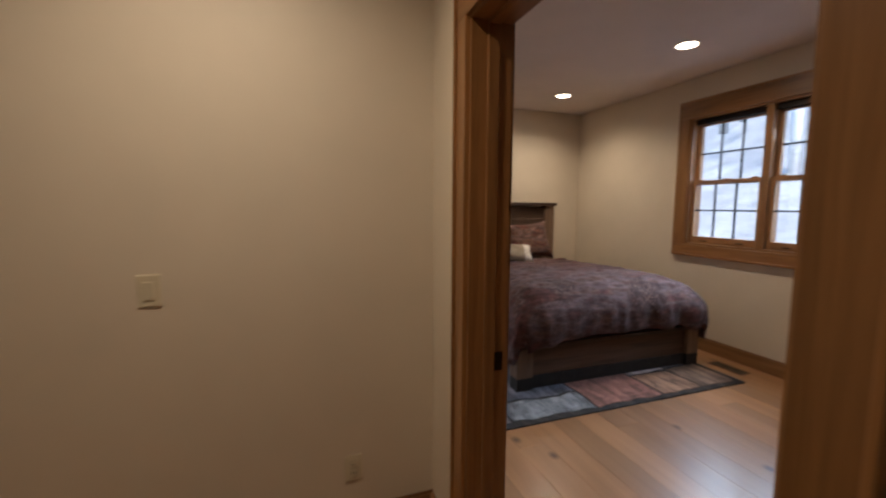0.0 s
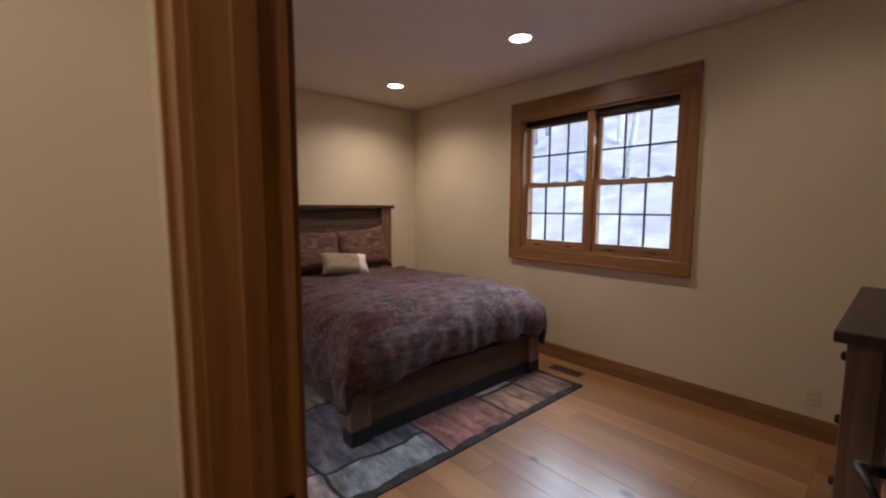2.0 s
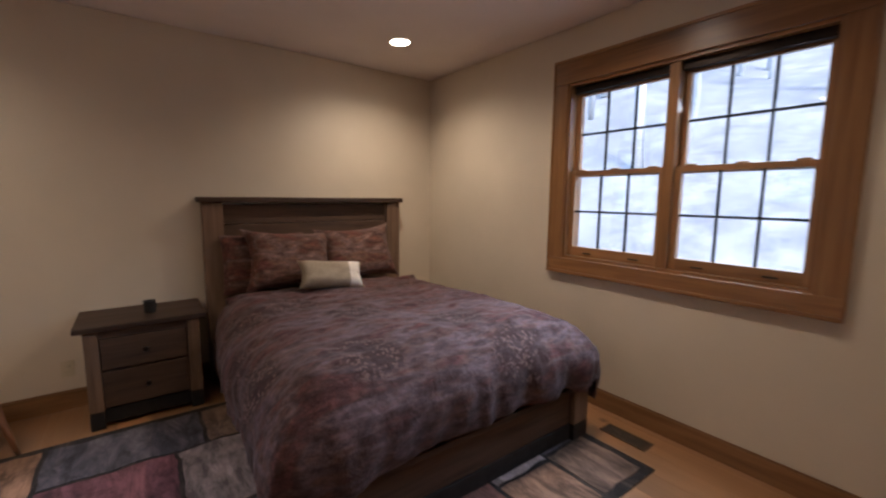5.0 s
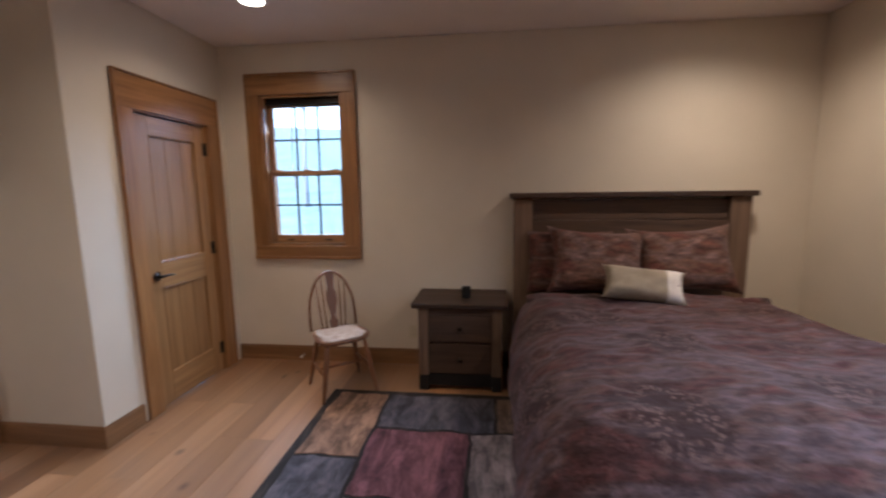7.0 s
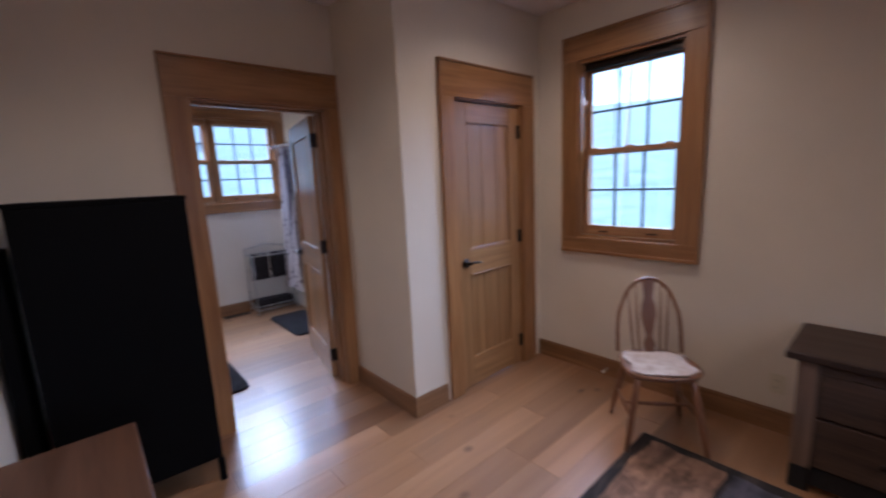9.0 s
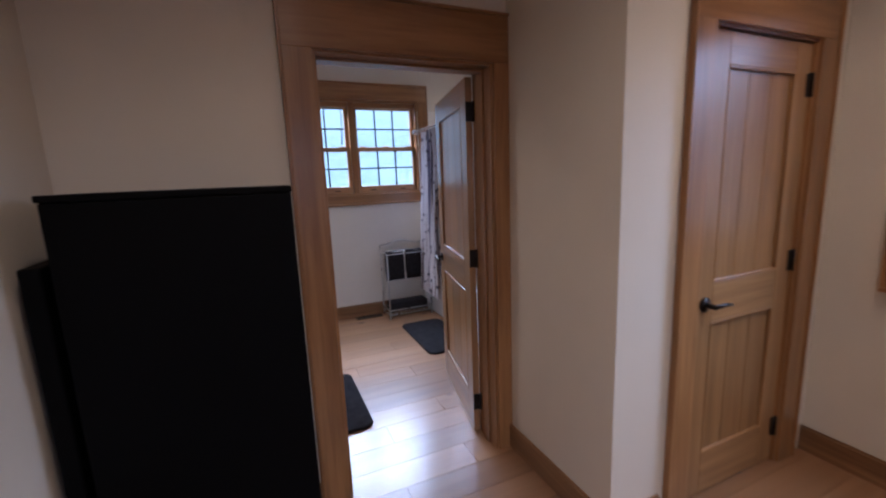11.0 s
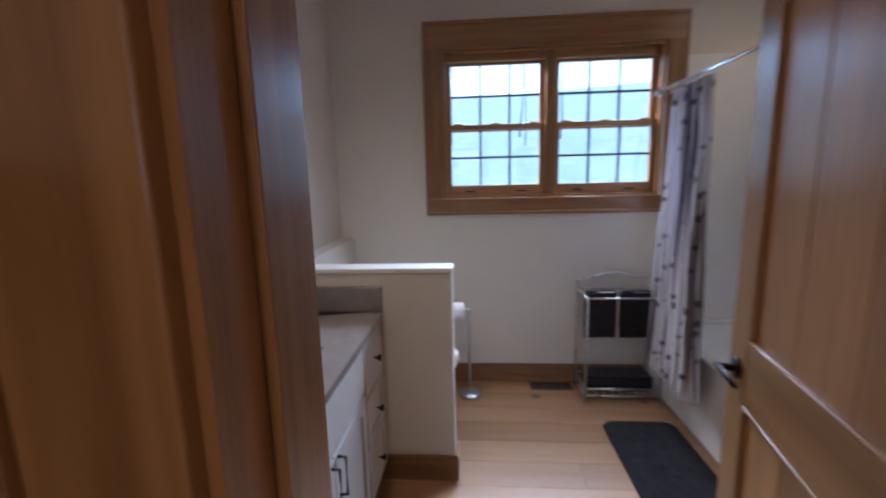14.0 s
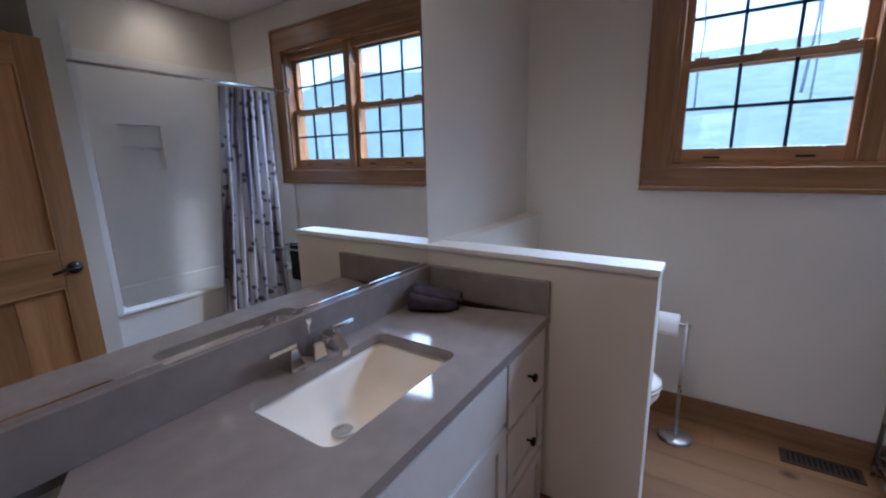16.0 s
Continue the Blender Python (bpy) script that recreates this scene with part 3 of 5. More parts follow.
def door_leaf(name, m, wide, high, label, hinge_side, metal):
    """Leaf in local x 0..wide from its hinge, thickness along y, centred."""
    d = thing(name, m, label, "door", kind="structure")
    t, st = 0.019, 0.112
    part("stile", one(0, st, -t, t, 0.01, high, 0.003), ALDER, d)
    part("stile", one(wide - st, wide, -t, t, 0.01, high, 0.003), ALDER, d)
    rails = ((0.01, 0.22), (0.86, 1.04), (high - 0.125, high))
    for z0, z1 in rails:
        part("rail", one(st, wide - st, -t + 0.0005, t - 0.0005, z0, z1, 0.003), ALDERX, d)
    for z0, z1 in ((0.22, 0.86), (1.04, high - 0.125)):
        pw = (wide - 2 * st) / 3
        for k in range(3):
            part("panel_board", one(st + k * pw + 0.0008, st + (k + 1) * pw - 0.0008, -0.007, 0.007, z0, z1, 0.003), ALDER, d)
        for y0, y1 in ((0.007, t + 0.002), (-t - 0.002, -0.007)):
            part("moulding", one(st, wide - st, y0, y1, z0, z0 + 0.012, 0.004), ALDERX, d)
            part("moulding", one(st, wide - st, y0, y1, z1 - 0.012, z1, 0.004), ALDERX, d)
            part("moulding", one(st, st + 0.012, y0, y1, z0 + 0.012, z1 - 0.012, 0.004), ALDER, d)
            part("moulding", one(wide - st - 0.012, wide - st, y0, y1, z0 + 0.012, z1 - 0.012, 0.004), ALDER, d)
    for side in (t, -t):
        lever(d, wide - 0.062, 0.95, side, -1, metal)
    for z in (0.2, 1.075, high - 0.175):
        bm = cyl(bmesh.new(), (-0.004, hinge_side * (t + 0.006), z - 0.052), (-0.004, hinge_side * (t + 0.006), z + 0.052), 0.0085, seg=10)
        hg = part("hinge", bm, BRONZE, d, "dark bronze hinge", True)
        part("hinge_plate", one(-0.0035, -0.0008, -t, t, z - 0.05, z + 0.05), BRONZE, hg)
        y0, y1 = sorted((hinge_side * t, hinge_side * (t + 0.0025)))
        part("hinge_plate", one(0.0, 0.03, y0, y1, z - 0.05, z + 0.05, 0.001), BRONZE, hg)
    return d


# bathroom doorway: seen from the bedroom, local x runs towards lower y
door_case("door_frame_bath", on(BX1, BD[1], -90), BD[1] - BD[0], BD[2], BX1 - BX0, "oak cased doorway into the bathroom")
door_leaf("door_bath", pose(BX0 - 0.002, BD[1] - 0.045, 0, 0, 0, 168.0), 0.83, 2.045, "open two-panel alder bathroom door", -1, BRONZE)
door_case("door_frame_closet", on(CX1, CD[1], -90), CD[1] - CD[0], CD[2], 0.12, "oak cased closet door frame", side=0.12, far=False)
door_leaf("door_closet", pose(CX1 - 0.03, CD[1] - 0.024, 0, 0, 0, -90), CD[1] - CD[0] - 0.048, 2.05, "closed two-panel alder closet door", 1, BRONZE)
# bedroom entry, seen from the bedroom
entry = door_case("door_frame_entry", on(HX1, ED[1], -90), ED[1] - ED[0], ED[2], HX1 - HX0, "oak cased bedroom doorway", side=0.095, far_side=0.078)
st = part("strike_plate", one(0.02, 0.0225, -0.05, -0.012, 0.85, 0.92, 0.001), BRONZE, entry, "dark metal strike plate")
door_leaf("door_entry", pose(HX1 + 0.024, ED[0] + 0.01, 0, 0, 0, 14.5), 0.93, 2.045, "open two-panel alder bedroom door", 1, BRONZE)

# ---- ceiling lamps ----


def downlight(x, y):
    o = thing("recessed_light", pose(x, y, CEIL), "round white recessed ceiling light, lit", "ceiling light", "recessed ceiling lights")
    bm = bmesh.new()
    prof = [(0.098, 0.0), (0.096, -0.006), (0.082, -0.008), (0.076, -0.003)]
    rings = [[bm.verts.new((r * math.cos(k * math.tau / 32), r * math.sin(k * math.tau / 32), z)) for k in range(32)] for r, z in prof]
    for r0, r1 in zip(rings, rings[1:]):
        for k in range(32):
            bm.faces.new((r0[k], r0[(k + 1) % 32], r1[(k + 1) % 32], r1[k]))
    part("trim_ring", bm, WHITE, o, "white trim ring", True)
    bm = bmesh.new()
    bmesh.ops.create_cone(bm, cap_ends=True, segments=32, radius1=0.076, radius2=0.07, depth=0.004, matrix=Matrix.Translation((0, 0, -0.003)))
    part("lens", bm, GLOW, o, "glowing lens")


for lx, ly in LAMPS:
    downlight(lx, ly)


def wall_plate(name, m, kind, label):
    o = thing(name, m, label, "wall plate")
    part("plate", one(-0.036, 0.036, 0, 0.006, -0.058, 0.058, 0.003), CREAM, o)
    if kind == "switch":
        part("rocker", one(-0.017, 0.017, 0.006, 0.010, -0.033, 0.033, 0.002), CREAM, o)
    else:
        for z in (-0.021, 0.021):
            s = part("socket", one(-0.017, 0.017, 0.006, 0.009, z - 0.014, z + 0.014, 0.003), CREAM, o)
            part("slot", one(-0.008, -0.006, 0.009, 0.0095, z - 0.005, z + 0.005), BLACKFOOT, s)
            part("slot", one(0.006, 0.008, 0.009, 0.0095, z - 0.005, z + 0.005), BLACKFOOT, s)
    return o


wall_plate("light_switch", pose(-0.28, 1.915, 1.14, 0, 0, 180), "switch", "ivory rocker light switch on the hall wall")
wall_plate("wall_outlet", pose(0.42, 1.915, 0.32, 0, 0, 180), "outlet", "ivory wall outlet above the hall baseboard")
wall_plate("wall_outlet", pose(E0, 1.095, 0.27, 0, 0, 90), "outlet", "ivory wall outlet beside the dresser")
wall_plate("wall_outlet", pose(0.985, N0, 0.29, 0, 0, 180), "outlet", "ivory wall outlet beside the nightstand")


def floor_vent(x0, x1, y0, y1):
    o = thing("floor_vent", pose((x0 + x1) / 2, (y0 + y1) / 2, 0), "brown metal floor register with slots", "floor vent", "floor registers")
    w, h = (x1 - x0) / 2, (y1 - y0) / 2
    bm = bmesh.new()
    for b in ((-w, w, -h, -h + 0.015), (-w, w, h - 0.015, h), (-w, -w + 0.015, -h + 0.015, h - 0.015), (w - 0.015, w, -h + 0.015, h - 0.015)):
        box(bm, *b, 0.0, 0.006)
    part("frame", bm, VENT, o)
    part("backing", one(-w + 0.015, w - 0.015, -h + 0.015, h - 0.015, 0.0, 0.001), BLACKFOOT, o)
    n = int((2 * h - 0.03) / 0.02)
    for k in range(n):
        y = -h + 0.02 + k * 0.02
        part("slat", one(-w + 0.015, w - 0.015, y, y + 0.008, 0.001, 0.005), VENT, o)


ds = thing("door_stop", pose(-0.02, 5.232, 0.06), "small spring door stop with a white tip on the baseboard", "door stop")
part("spring", tube([(0.006 * math.cos(k * 1.2), -0.0022 * k, 0.006 * math.sin(k * 1.2)) for k in range(30)], 0.0015, 6), NICKEL, ds, smooth=True)
part("tip", cyl(bmesh.new(), (0, -0.063, 0), (0, -0.078, 0), 0.009), WHITE, ds, "white rubber tip", True)

floor_vent(3.80, 3.92, 2.58, 2.88)
floor_vent(-4.06, -3.95, 3.53, 3.83)

# ---- bed ----
bed = thing("bed", pose(2.73, 5.20, 0), "weathered barnwood bed frame with a tall headboard", "bed")
BW = 0.895
for s in (-1, 1):
    x0, x1 = sorted((s * (BW - 0.16), s * (BW - 0.015)))
    part("headboard_post", one(x0, x1, -0.075, 0.035, 0, 1.455, 0.006), BARNZ, bed)
zz = 0.30
for k, hh in enumerate((0.24, 0.27, 0.22, 0.25, 0.165)):
    part("headboard_plank", one(-BW + 0.16, BW - 0.16, -0.035 - 0.004 * (k % 2), 0.02, zz, zz + hh - 0.004, 0.004), BARN, bed)
    zz += hh
part("headboard_cap", one(-BW - 0.015, BW + 0.015, -0.10, 0.045, 1.455, 1.497, 0.006), DARKTOP, bed, "dark stained cap board")
FY = -2.26
for s in (-1, 1):
    x0, x1 = sorted((s * (BW + 0.05), s * (BW - 0.09)))
    part("footboard_post", one(x0, x1, FY - 0.045, FY + 0.075, 0.11, 0.345, 0.006), BARNZ, bed)
    part("foot", one(x0, x1, FY - 0.045, FY + 0.075, 0, 0.11, 0.004), BLACKFOOT, bed, "black painted foot")
    x0, x1 = sorted((s * (BW - 0.02), s * (BW - 0.06)))
    part("side_rail", one(x0, x1, FY + 0.075, -0.08, 0.14, 0.36, 0.005), BARN, bed)
part("footboard_plank", one(-BW + 0.09, BW - 0.09, FY - 0.015, FY + 0.03, 0.115, 0.344, 0.004), BARN, bed)
part("footboard_base", one(-BW + 0.09, BW - 0.09, FY - 0.02, FY + 0.05, 0.0, 0.11, 0.004), BLACKFOOT, bed, "black painted base rail")
part("footboard_cap", one(-BW - 0.06, BW + 0.06, FY - 0.06, FY + 0.085, 0.345, 0.375, 0.005), DARKTOP, bed, "dark stained cap board")
part("slats", one(-BW + 0.06, BW - 0.06, FY + 0.08, -0.08, 0.30, 0.36), BARN, bed)
part("mattress", one(-BW + 0.11, BW - 0.11, FY + 0.16, -0.10, 0.36, 0.62, 0.05), PATCHW, bed, "pale mattress under the quilt", True)


def quilt_mesh():
    """A thick duvet: flat on the mattress, rounding over wide shoulders, its hem just above the footboard."""
    bm = bmesh.new()
    fx, y_head, fy, zt, r = 0.63, -0.42, FY + 0.21, 0.785, 0.29
    over_x, over_y = 0.65, 0.585
    nx, ny = 150, 150
    grid = []

    def nz(x, y, z):
        return noise.noise(Vector((x, y, z)))

    for j in range(ny + 1):
        row = []
        v = y_head + (fy - over_y - y_head) * j / ny
        for i in range(nx + 1):
            u = (-1 + 2 * i / nx) * (fx + over_x)
            ex = max(0.0, abs(u) - fx)
            ey = max(0.0, fy - v)
            e = math.hypot(ex, ey)
            deep = max(ex, ey) * 0.72 + e * 0.28
            dx, dy = (ex / e, ey / e) if e > 1e-6 else (0, 0)
            square = max(dx, dy, 0.1) ** 0.65
            head = max(0.0, min(1.0, (v + 1.0) / 0.55)) if v > -1.0 else 0.0
            rr_ = r * (1 - 0.25 * head)
            ang = min(deep / rr_, math.pi / 2)
            drop = rr_ * (1 - math.cos(ang)) + max(0.0, deep - rr_ * math.pi / 2)
            out = rr_ * math.sin(ang) / square
            f = min(1.0, drop / 0.33)
            # soft folds that fall towards the hem, deeper where the cloth hangs
            along = v if ex > ey else u
            fold = nz(along * 4.2, drop * 1.6, 0.7 + (3 if ex > ey else 0)) + 0.5 * nz(along * 12, drop * 4, 2.7)
            out += f * (0.034 * fold + 0.015) + 0.03 * math.sin(min(1.0, drop / 0.42) * math.pi) * (1 if e > 0 else 0)
            corner = 2 * dx * dy * f
            crumple = abs(nz(u * 3.2 + 0.6 * nz(u * 3, v * 3, 1), v * 5.0, 5.0))
            puff = 0.028 * nz(u * 2.2, v * 2.2, 5.0) + 0.026 * (0.35 - crumple) + 0.012 * nz(u * 9, v * 12, 9.0) + 0.006 * nz(u * 22, v * 26, 4.0)
            crown = 0.03 * (1 - (abs(u) / (fx + over_x)) ** 2)
            toward = max(0.0, min(1.0, (y_head - v) / 1.5))
            z = zt - 0.04 + 0.05 * toward + crown + puff * (1 - 0.55 * f) - drop * (1.0 + 0.05 * fold) - 0.05 * corner
            x = math.copysign(min(abs(u), fx) + dx * out + 0.10 * corner, u)
            y = max(v, fy) - dy * out - 0.02 * corner
            low = 0.40 if FY - 0.085 < y < FY + 0.12 and abs(x) < 0.955 else 0.27
            row.append(bm.verts.new((x, y, max(z, low))))
        grid.append(row)
    for j in range(ny):
        for i in range(nx):
            bm.faces.new((grid[j][i], grid[j][i + 1], grid[j + 1][i + 1], grid[j + 1][i]))
    return bm


quilt = part("quilt", quilt_mesh(), QUILT, None, "", True, pose(2.73, 5.20, 0))
quilt.modifiers.new("thick", 'SOLIDIFY').thickness = 0.03
tagged(quilt, "puffy brown and purple patterned quilt draped over the bed", "quilt")
sheet_fold = part("quilt_fold", tube([(-0.80 + 0.1 * k, -0.47 + 0.02 * math.sin(k * 1.7), 0.735 + 0.008 * math.sin(k * 2.3)) for k in range(17)], [0.035 + 0.012 * math.sin(k * 1.3) for k in range(17)], 12), QUILT, quilt, "rolled top fold", True)


def cushion(w, h, t, sag=0.12, seed=0.0):
    """Stuffed case: local x wide, z high, y thick."""
    bm = bmesh.new()
    n = 20
    sides = []
    for s in (-1, 1):
        g = []
        for j in range(n + 1):
            row = []
            for i in range(n + 1):
                a_, b2 = 2 * i / n - 1, 2 * j / n - 1
                full = max(0.0, (1 - a_ ** 4) * (1 - b2 ** 4)) ** 0.55
                px = a_ * w / 2 * (1 - sag * 0.5 * (1 - b2 * b2) * a_ * a_)
                pz = b2 * h / 2 * (1 - sag * (1 - a_ * a_) * b2 * b2 * 0.6)
                py = s * (t / 2 * full * (1 + 0.12 * noise.noise(Vector((a_ * 2.5, b2 * 2.5, seed)))) + 0.004)
                row.append(bm.verts.new((px, py, pz)))
            g.append(row)
        for j in range(n):
            for i in range(n):
                bm.faces.new((g[j][i], g[j][i + 1], g[j + 1][i + 1], g[j + 1][i]))
        sides.append(g)
    f, k = sides
    rim_f = [f[0][i] for i in range(n)] + [f[j][n] for j in range(n)] + [f[n][n - i] for i in range(n)] + [f[n - j][0] for j in range(n)]
    rim_k = [k[0][i] for i in range(n)] + [k[j][n] for j in range(n)] + [k[n][n - i] for i in range(n)] + [k[n - j][0] for j in range(n)]
    for q0 in range(len(rim_f)):
        q1 = (q0 + 1) % len(rim_f)
        bm.faces.new((rim_f[q0], rim_f[q1], rim_k[q1], rim_k[q0]))
    return bm


for px, py, pz, tilt, roll, sd in ((2.45, 4.93, 0.985, -24, 3, 1.0), (3.06, 4.95, 0.995, -22, -3, 4.0)):
    p = part("sham_pillow", cushion(0.74, 0.53, 0.23, 0.34, sd), SHAM, None, "", True, pose(px, py, pz, tilt, roll, 0))
    tagged(p, "brown patterned sham pillow leaning on the headboard", "pillow", "sham pillows")
p = part("sham_pillow", cushion(0.66, 0.48, 0.16, 0.12, 8.0), SHAM, None, "", True, pose(2.28, 5.07, 0.96, -8, 0, 0))
tagged(p, "dark patterned pillow behind the shams", "pillow", "sham pillows")
lum = part("accent_pillow", cushion(0.52, 0.25, 0.15, 0.22, 2.0), PILLOW, None, "", True, pose(2.67, 4.60, 0.885, -40, 5, -8))
tagged(lum, "small tan accent pillow with a cream embroidered end", "pillow")
src = cushion(0.52, 0.25, 0.156, 0.22, 2.0)
bmesh.ops.delete(src, geom=[v for v in src.verts if v.co.x < 0.115 or v.co.x > 0.235], context='VERTS')
part("cream_band", src, PATCHW, lum, "cream end band", True)
for dx, dz in ((0.155, 0.045), (0.19, -0.005), (0.15, -0.05)):
    bm = bmesh.new()
    bmesh.ops.create_uvsphere(bm, u_segments=10, v_segments=6, radius=0.014, matrix=Matrix.Translation((dx, -0.055, dz)) @ Matrix.Diagonal((1, 0.5, 1.2, 1)))
    part("embroidered_motif", bm, DARKRED, lum, "dark red embroidered spot", True)

# ---- nightstand ----
ns = thing("nightstand", pose(1.435, 4.99, 0), "weathered barnwood nightstand with two drawers", "nightstand")
NW, ND = 0.315, 0.225
part("top", one(-NW - 0.045, NW + 0.045, -ND - 0.04, ND + 0.015, 0.655, 0.69, 0.006), DARKTOP, ns, "dark stained top")
for s in (-1, 1):
    x0, x1 = sorted((s * (NW - 0.075), s * NW))
    part("corner_post", one(x0, x1, -ND - 0.004, -ND + 0.07, 0.12, 0.655, 0.005), BARNZ, ns)
    part("foot", one(x0, x1, -ND - 0.002, -ND + 0.07, 0, 0.12, 0.004), BLACKFOOT, ns, "black foot")
    part("foot", one(x0, x1, ND - 0.07, ND, 0, 0.12, 0.004), BLACKFOOT, ns, "black foot")
    x0, x1 = sorted((s * (NW - 0.02), s * (NW - 0.004)))
    part("side_panel", one(x0, x1, -ND + 0.07, ND, 0.12, 0.655, 0.002), BARN, ns)
part("base_rail", one(-NW + 0.075, NW - 0.075, -ND + 0.02, -ND + 0.05, 0.03, 0.125), BLACKFOOT, ns, "black base rail")
part("carcass", one(-NW + 0.022, NW - 0.022, -ND + 0.03, ND - 0.004, 0.125, 0.65), BARN, ns)
for z0, z1 in ((0.135, 0.375), (0.39, 0.595)):
    dr = part("drawer", one(-NW + 0.08, NW - 0.08, -ND + 0.004, -ND + 0.03, z0, z1, 0.004), BARN, ns)
    kb = lathe([(0.006, 0), (0.006, 0.014), (0.016, 0.02), (0.017, 0.028), (0.011, 0.034)])
    part("knob", kb, BRONZE, dr, "dark round knob", True, pose(0, -ND + 0.004, (z0 + z1) / 2, 90, 0, 0))
part("apron", one(-NW + 0.075, NW - 0.075, -ND + 0.004, -ND + 0.03, 0.60, 0.655, 0.003), BARN, ns)
cup = part("candle_cup", lathe([(0.030, 0), (0.034, 0.01), (0.037, 0.078), (0.039, 0.085), (0.034, 0.085), (0.031, 0.02)]), BLACKFOOT, None, "", True, pose(1.475, 4.94, 0.69))
tagged(cup, "small dark cup on the nightstand", "cup")
part("wax", lathe([(0.031, 0.0), (0.031, 0.02)]), BRONZE, cup, "dark wax", m=pose(0, 0, 0.04))

# ---- spindle chair ----


def spindle_chair(m):
    ch = thing("windsor_chair", m, "old bow-back wooden chair with a worn pale seat", "chair")
    # seat: local x wide, y forward negative
    bm = bmesh.new()
    n, top, bot = 28, [], []
    for k in range(n):
        a0 = k * math.tau / n
        sx, sy = math.cos(a0), math.sin(a0)
        p = 0.72
        x = 0.205 * math.copysign(abs(sx) ** p, sx) * (1.0 - 0.10 * sy)
        y = 0.195 * math.copysign(abs(sy) ** p, sy)
        top.append(bm.verts.new((x, y, 0.445)))
        bot.append(bm.verts.new((x * 0.93, y * 0.93, 0.415)))
    mid = [bm.verts.new((v.co.x * 0.82, v.co.y * 0.82, 0.436)) for v in top]
    cen = bm.verts.new((0, 0, 0.430))
    for k in range(n):
        q0 = (k + 1) % n
        bm.faces.new((top[k], top[q0], bot[q0], bot[k]))
        bm.faces.new((mid[k], mid[q0], top[q0], top[k]))
        bm.faces.new((cen, mid[q0], mid[k]))
    bm.faces.new(bot[::-1])
    part("seat", bm, CHAIRW, ch, "worn wooden seat", True)
    bm = bmesh.new()
    ring = [bm.verts.new((v[0], v[1], 0.4465)) for v in ((-0.17, -0.12), (-0.12, -0.165), (0.10, -0.165), (0.185, -0.10), (0.15, 0.0), (0.175, 0.10), (0.09, 0.15), (-0.06, 0.13), (-0.15, 0.15), (-0.18, 0.06), (-0.15, -0.03))]
    bm.faces.new(ring)
    r = bmesh.ops.extrude_face_region(bm, geom=list(bm.faces))
    for v in r["geom"]:
        if isinstance(v, bmesh.types.BMVert):
            v.co.z += 0.004
    part("seat_covering", bm, SEATM, ch, "pale worn seat covering")
    legs = {}
    for sx in (-1, 1):
        for sy in (-1, 1):
            t0, t1 = Vector((sx * 0.14, sy * 0.13, 0.42)), Vector((sx * 0.205, sy * 0.20, 0.0))
            pts = [t0.lerp(t1, k / 6) for k in range(7)]
            legs[sx, sy] = (t0, t1)
            part("leg", tube(pts, [0.013, 0.017, 0.021, 0.016, 0.019, 0.014, 0.011], 10), CHAIRW, ch, smooth=True)
    for sx in (-1, 1):
        p0, p1 = (legs[sx, -1][0].lerp(legs[sx, -1][1], 0.55), legs[sx, 1][0].lerp(legs[sx, 1][1], 0.55))
        part("stretcher", tube([p0, p0.lerp(p1, 0.5), p1], [0.008, 0.012, 0.008]), CHAIRW, ch, smooth=True)
    part("stretcher", tube([(-0.172, 0, 0.19), (0, 0, 0.19), (0.172, 0, 0.19)], [0.008, 0.012, 0.008]), CHAIRW, ch, smooth=True)
    bow = []
    for k in range(25):
        a0 = math.pi * k / 24
        z = 0.445 + 0.44 * math.sin(a0) ** 0.62
        bow.append((-0.175 * math.cos(a0) * (1.04 if z < 0.7 else 1.0), 0.155 + 0.085 * (z - 0.445) / 0.44, z))
    part("bow", tube(bow, 0.0115, 10), CHAIRW, ch, smooth=True)

    def back(x, z):
        return (x, 0.150 + 0.085 * (z - 0.445) / 0.44, z)
    for x, zt in ((-0.115, 0.80), (-0.072, 0.855), (0.072, 0.855), (0.115, 0.80)):
        part("spindle", tube([back(x * 0.8, 0.44), back(x * 0.9, 0.62), back(x, zt)], [0.006, 0.008, 0.005], 8), CHAIRW, ch, smooth=True)
    prof = [(0.44, 0.022), (0.49, 0.036), (0.54, 0.018), (0.60, 0.030), (0.66, 0.045), (0.72, 0.040), (0.77, 0.024), (0.82, 0.030), (0.875, 0.034)]
    bm = bmesh.new()
    cols = []
    for z, w in prof:
        c0 = Vector(back(0, z))
        cols.append([bm.verts.new(c0 + Vector(o)) for o in ((-w, -0.005, 0), (w, -0.005, 0), (w, 0.005, 0), (-w, 0.005, 0))])
    for c0, c1 in zip(cols, cols[1:]):
        for k in range(4):
            bm.faces.new((c0[k], c0[(k + 1) % 4], c1[(k + 1) % 4], c1[k]))
    bm.faces.new(cols[0][::-1])
    bm.faces.new(cols[-1])
    part("splat", bm, CHAIRW, ch, "shaped dark splat")
    return ch


spindle_chair(pose(0.515, 4.745, 0, 0, 0, 38))

# ---- rug ----
RX0, RX1, RY0, RY1 = 0.47, 3.68, 2.455, 4.70
rug = tagged(part("area_rug", one(RX0, RX1, RY0, RY1, 0.0, 0.009, 0.003), RUGDARK), "patchwork area rug in rust, slate and burgundy with a dark border", "rug")
rr = random.Random(5)


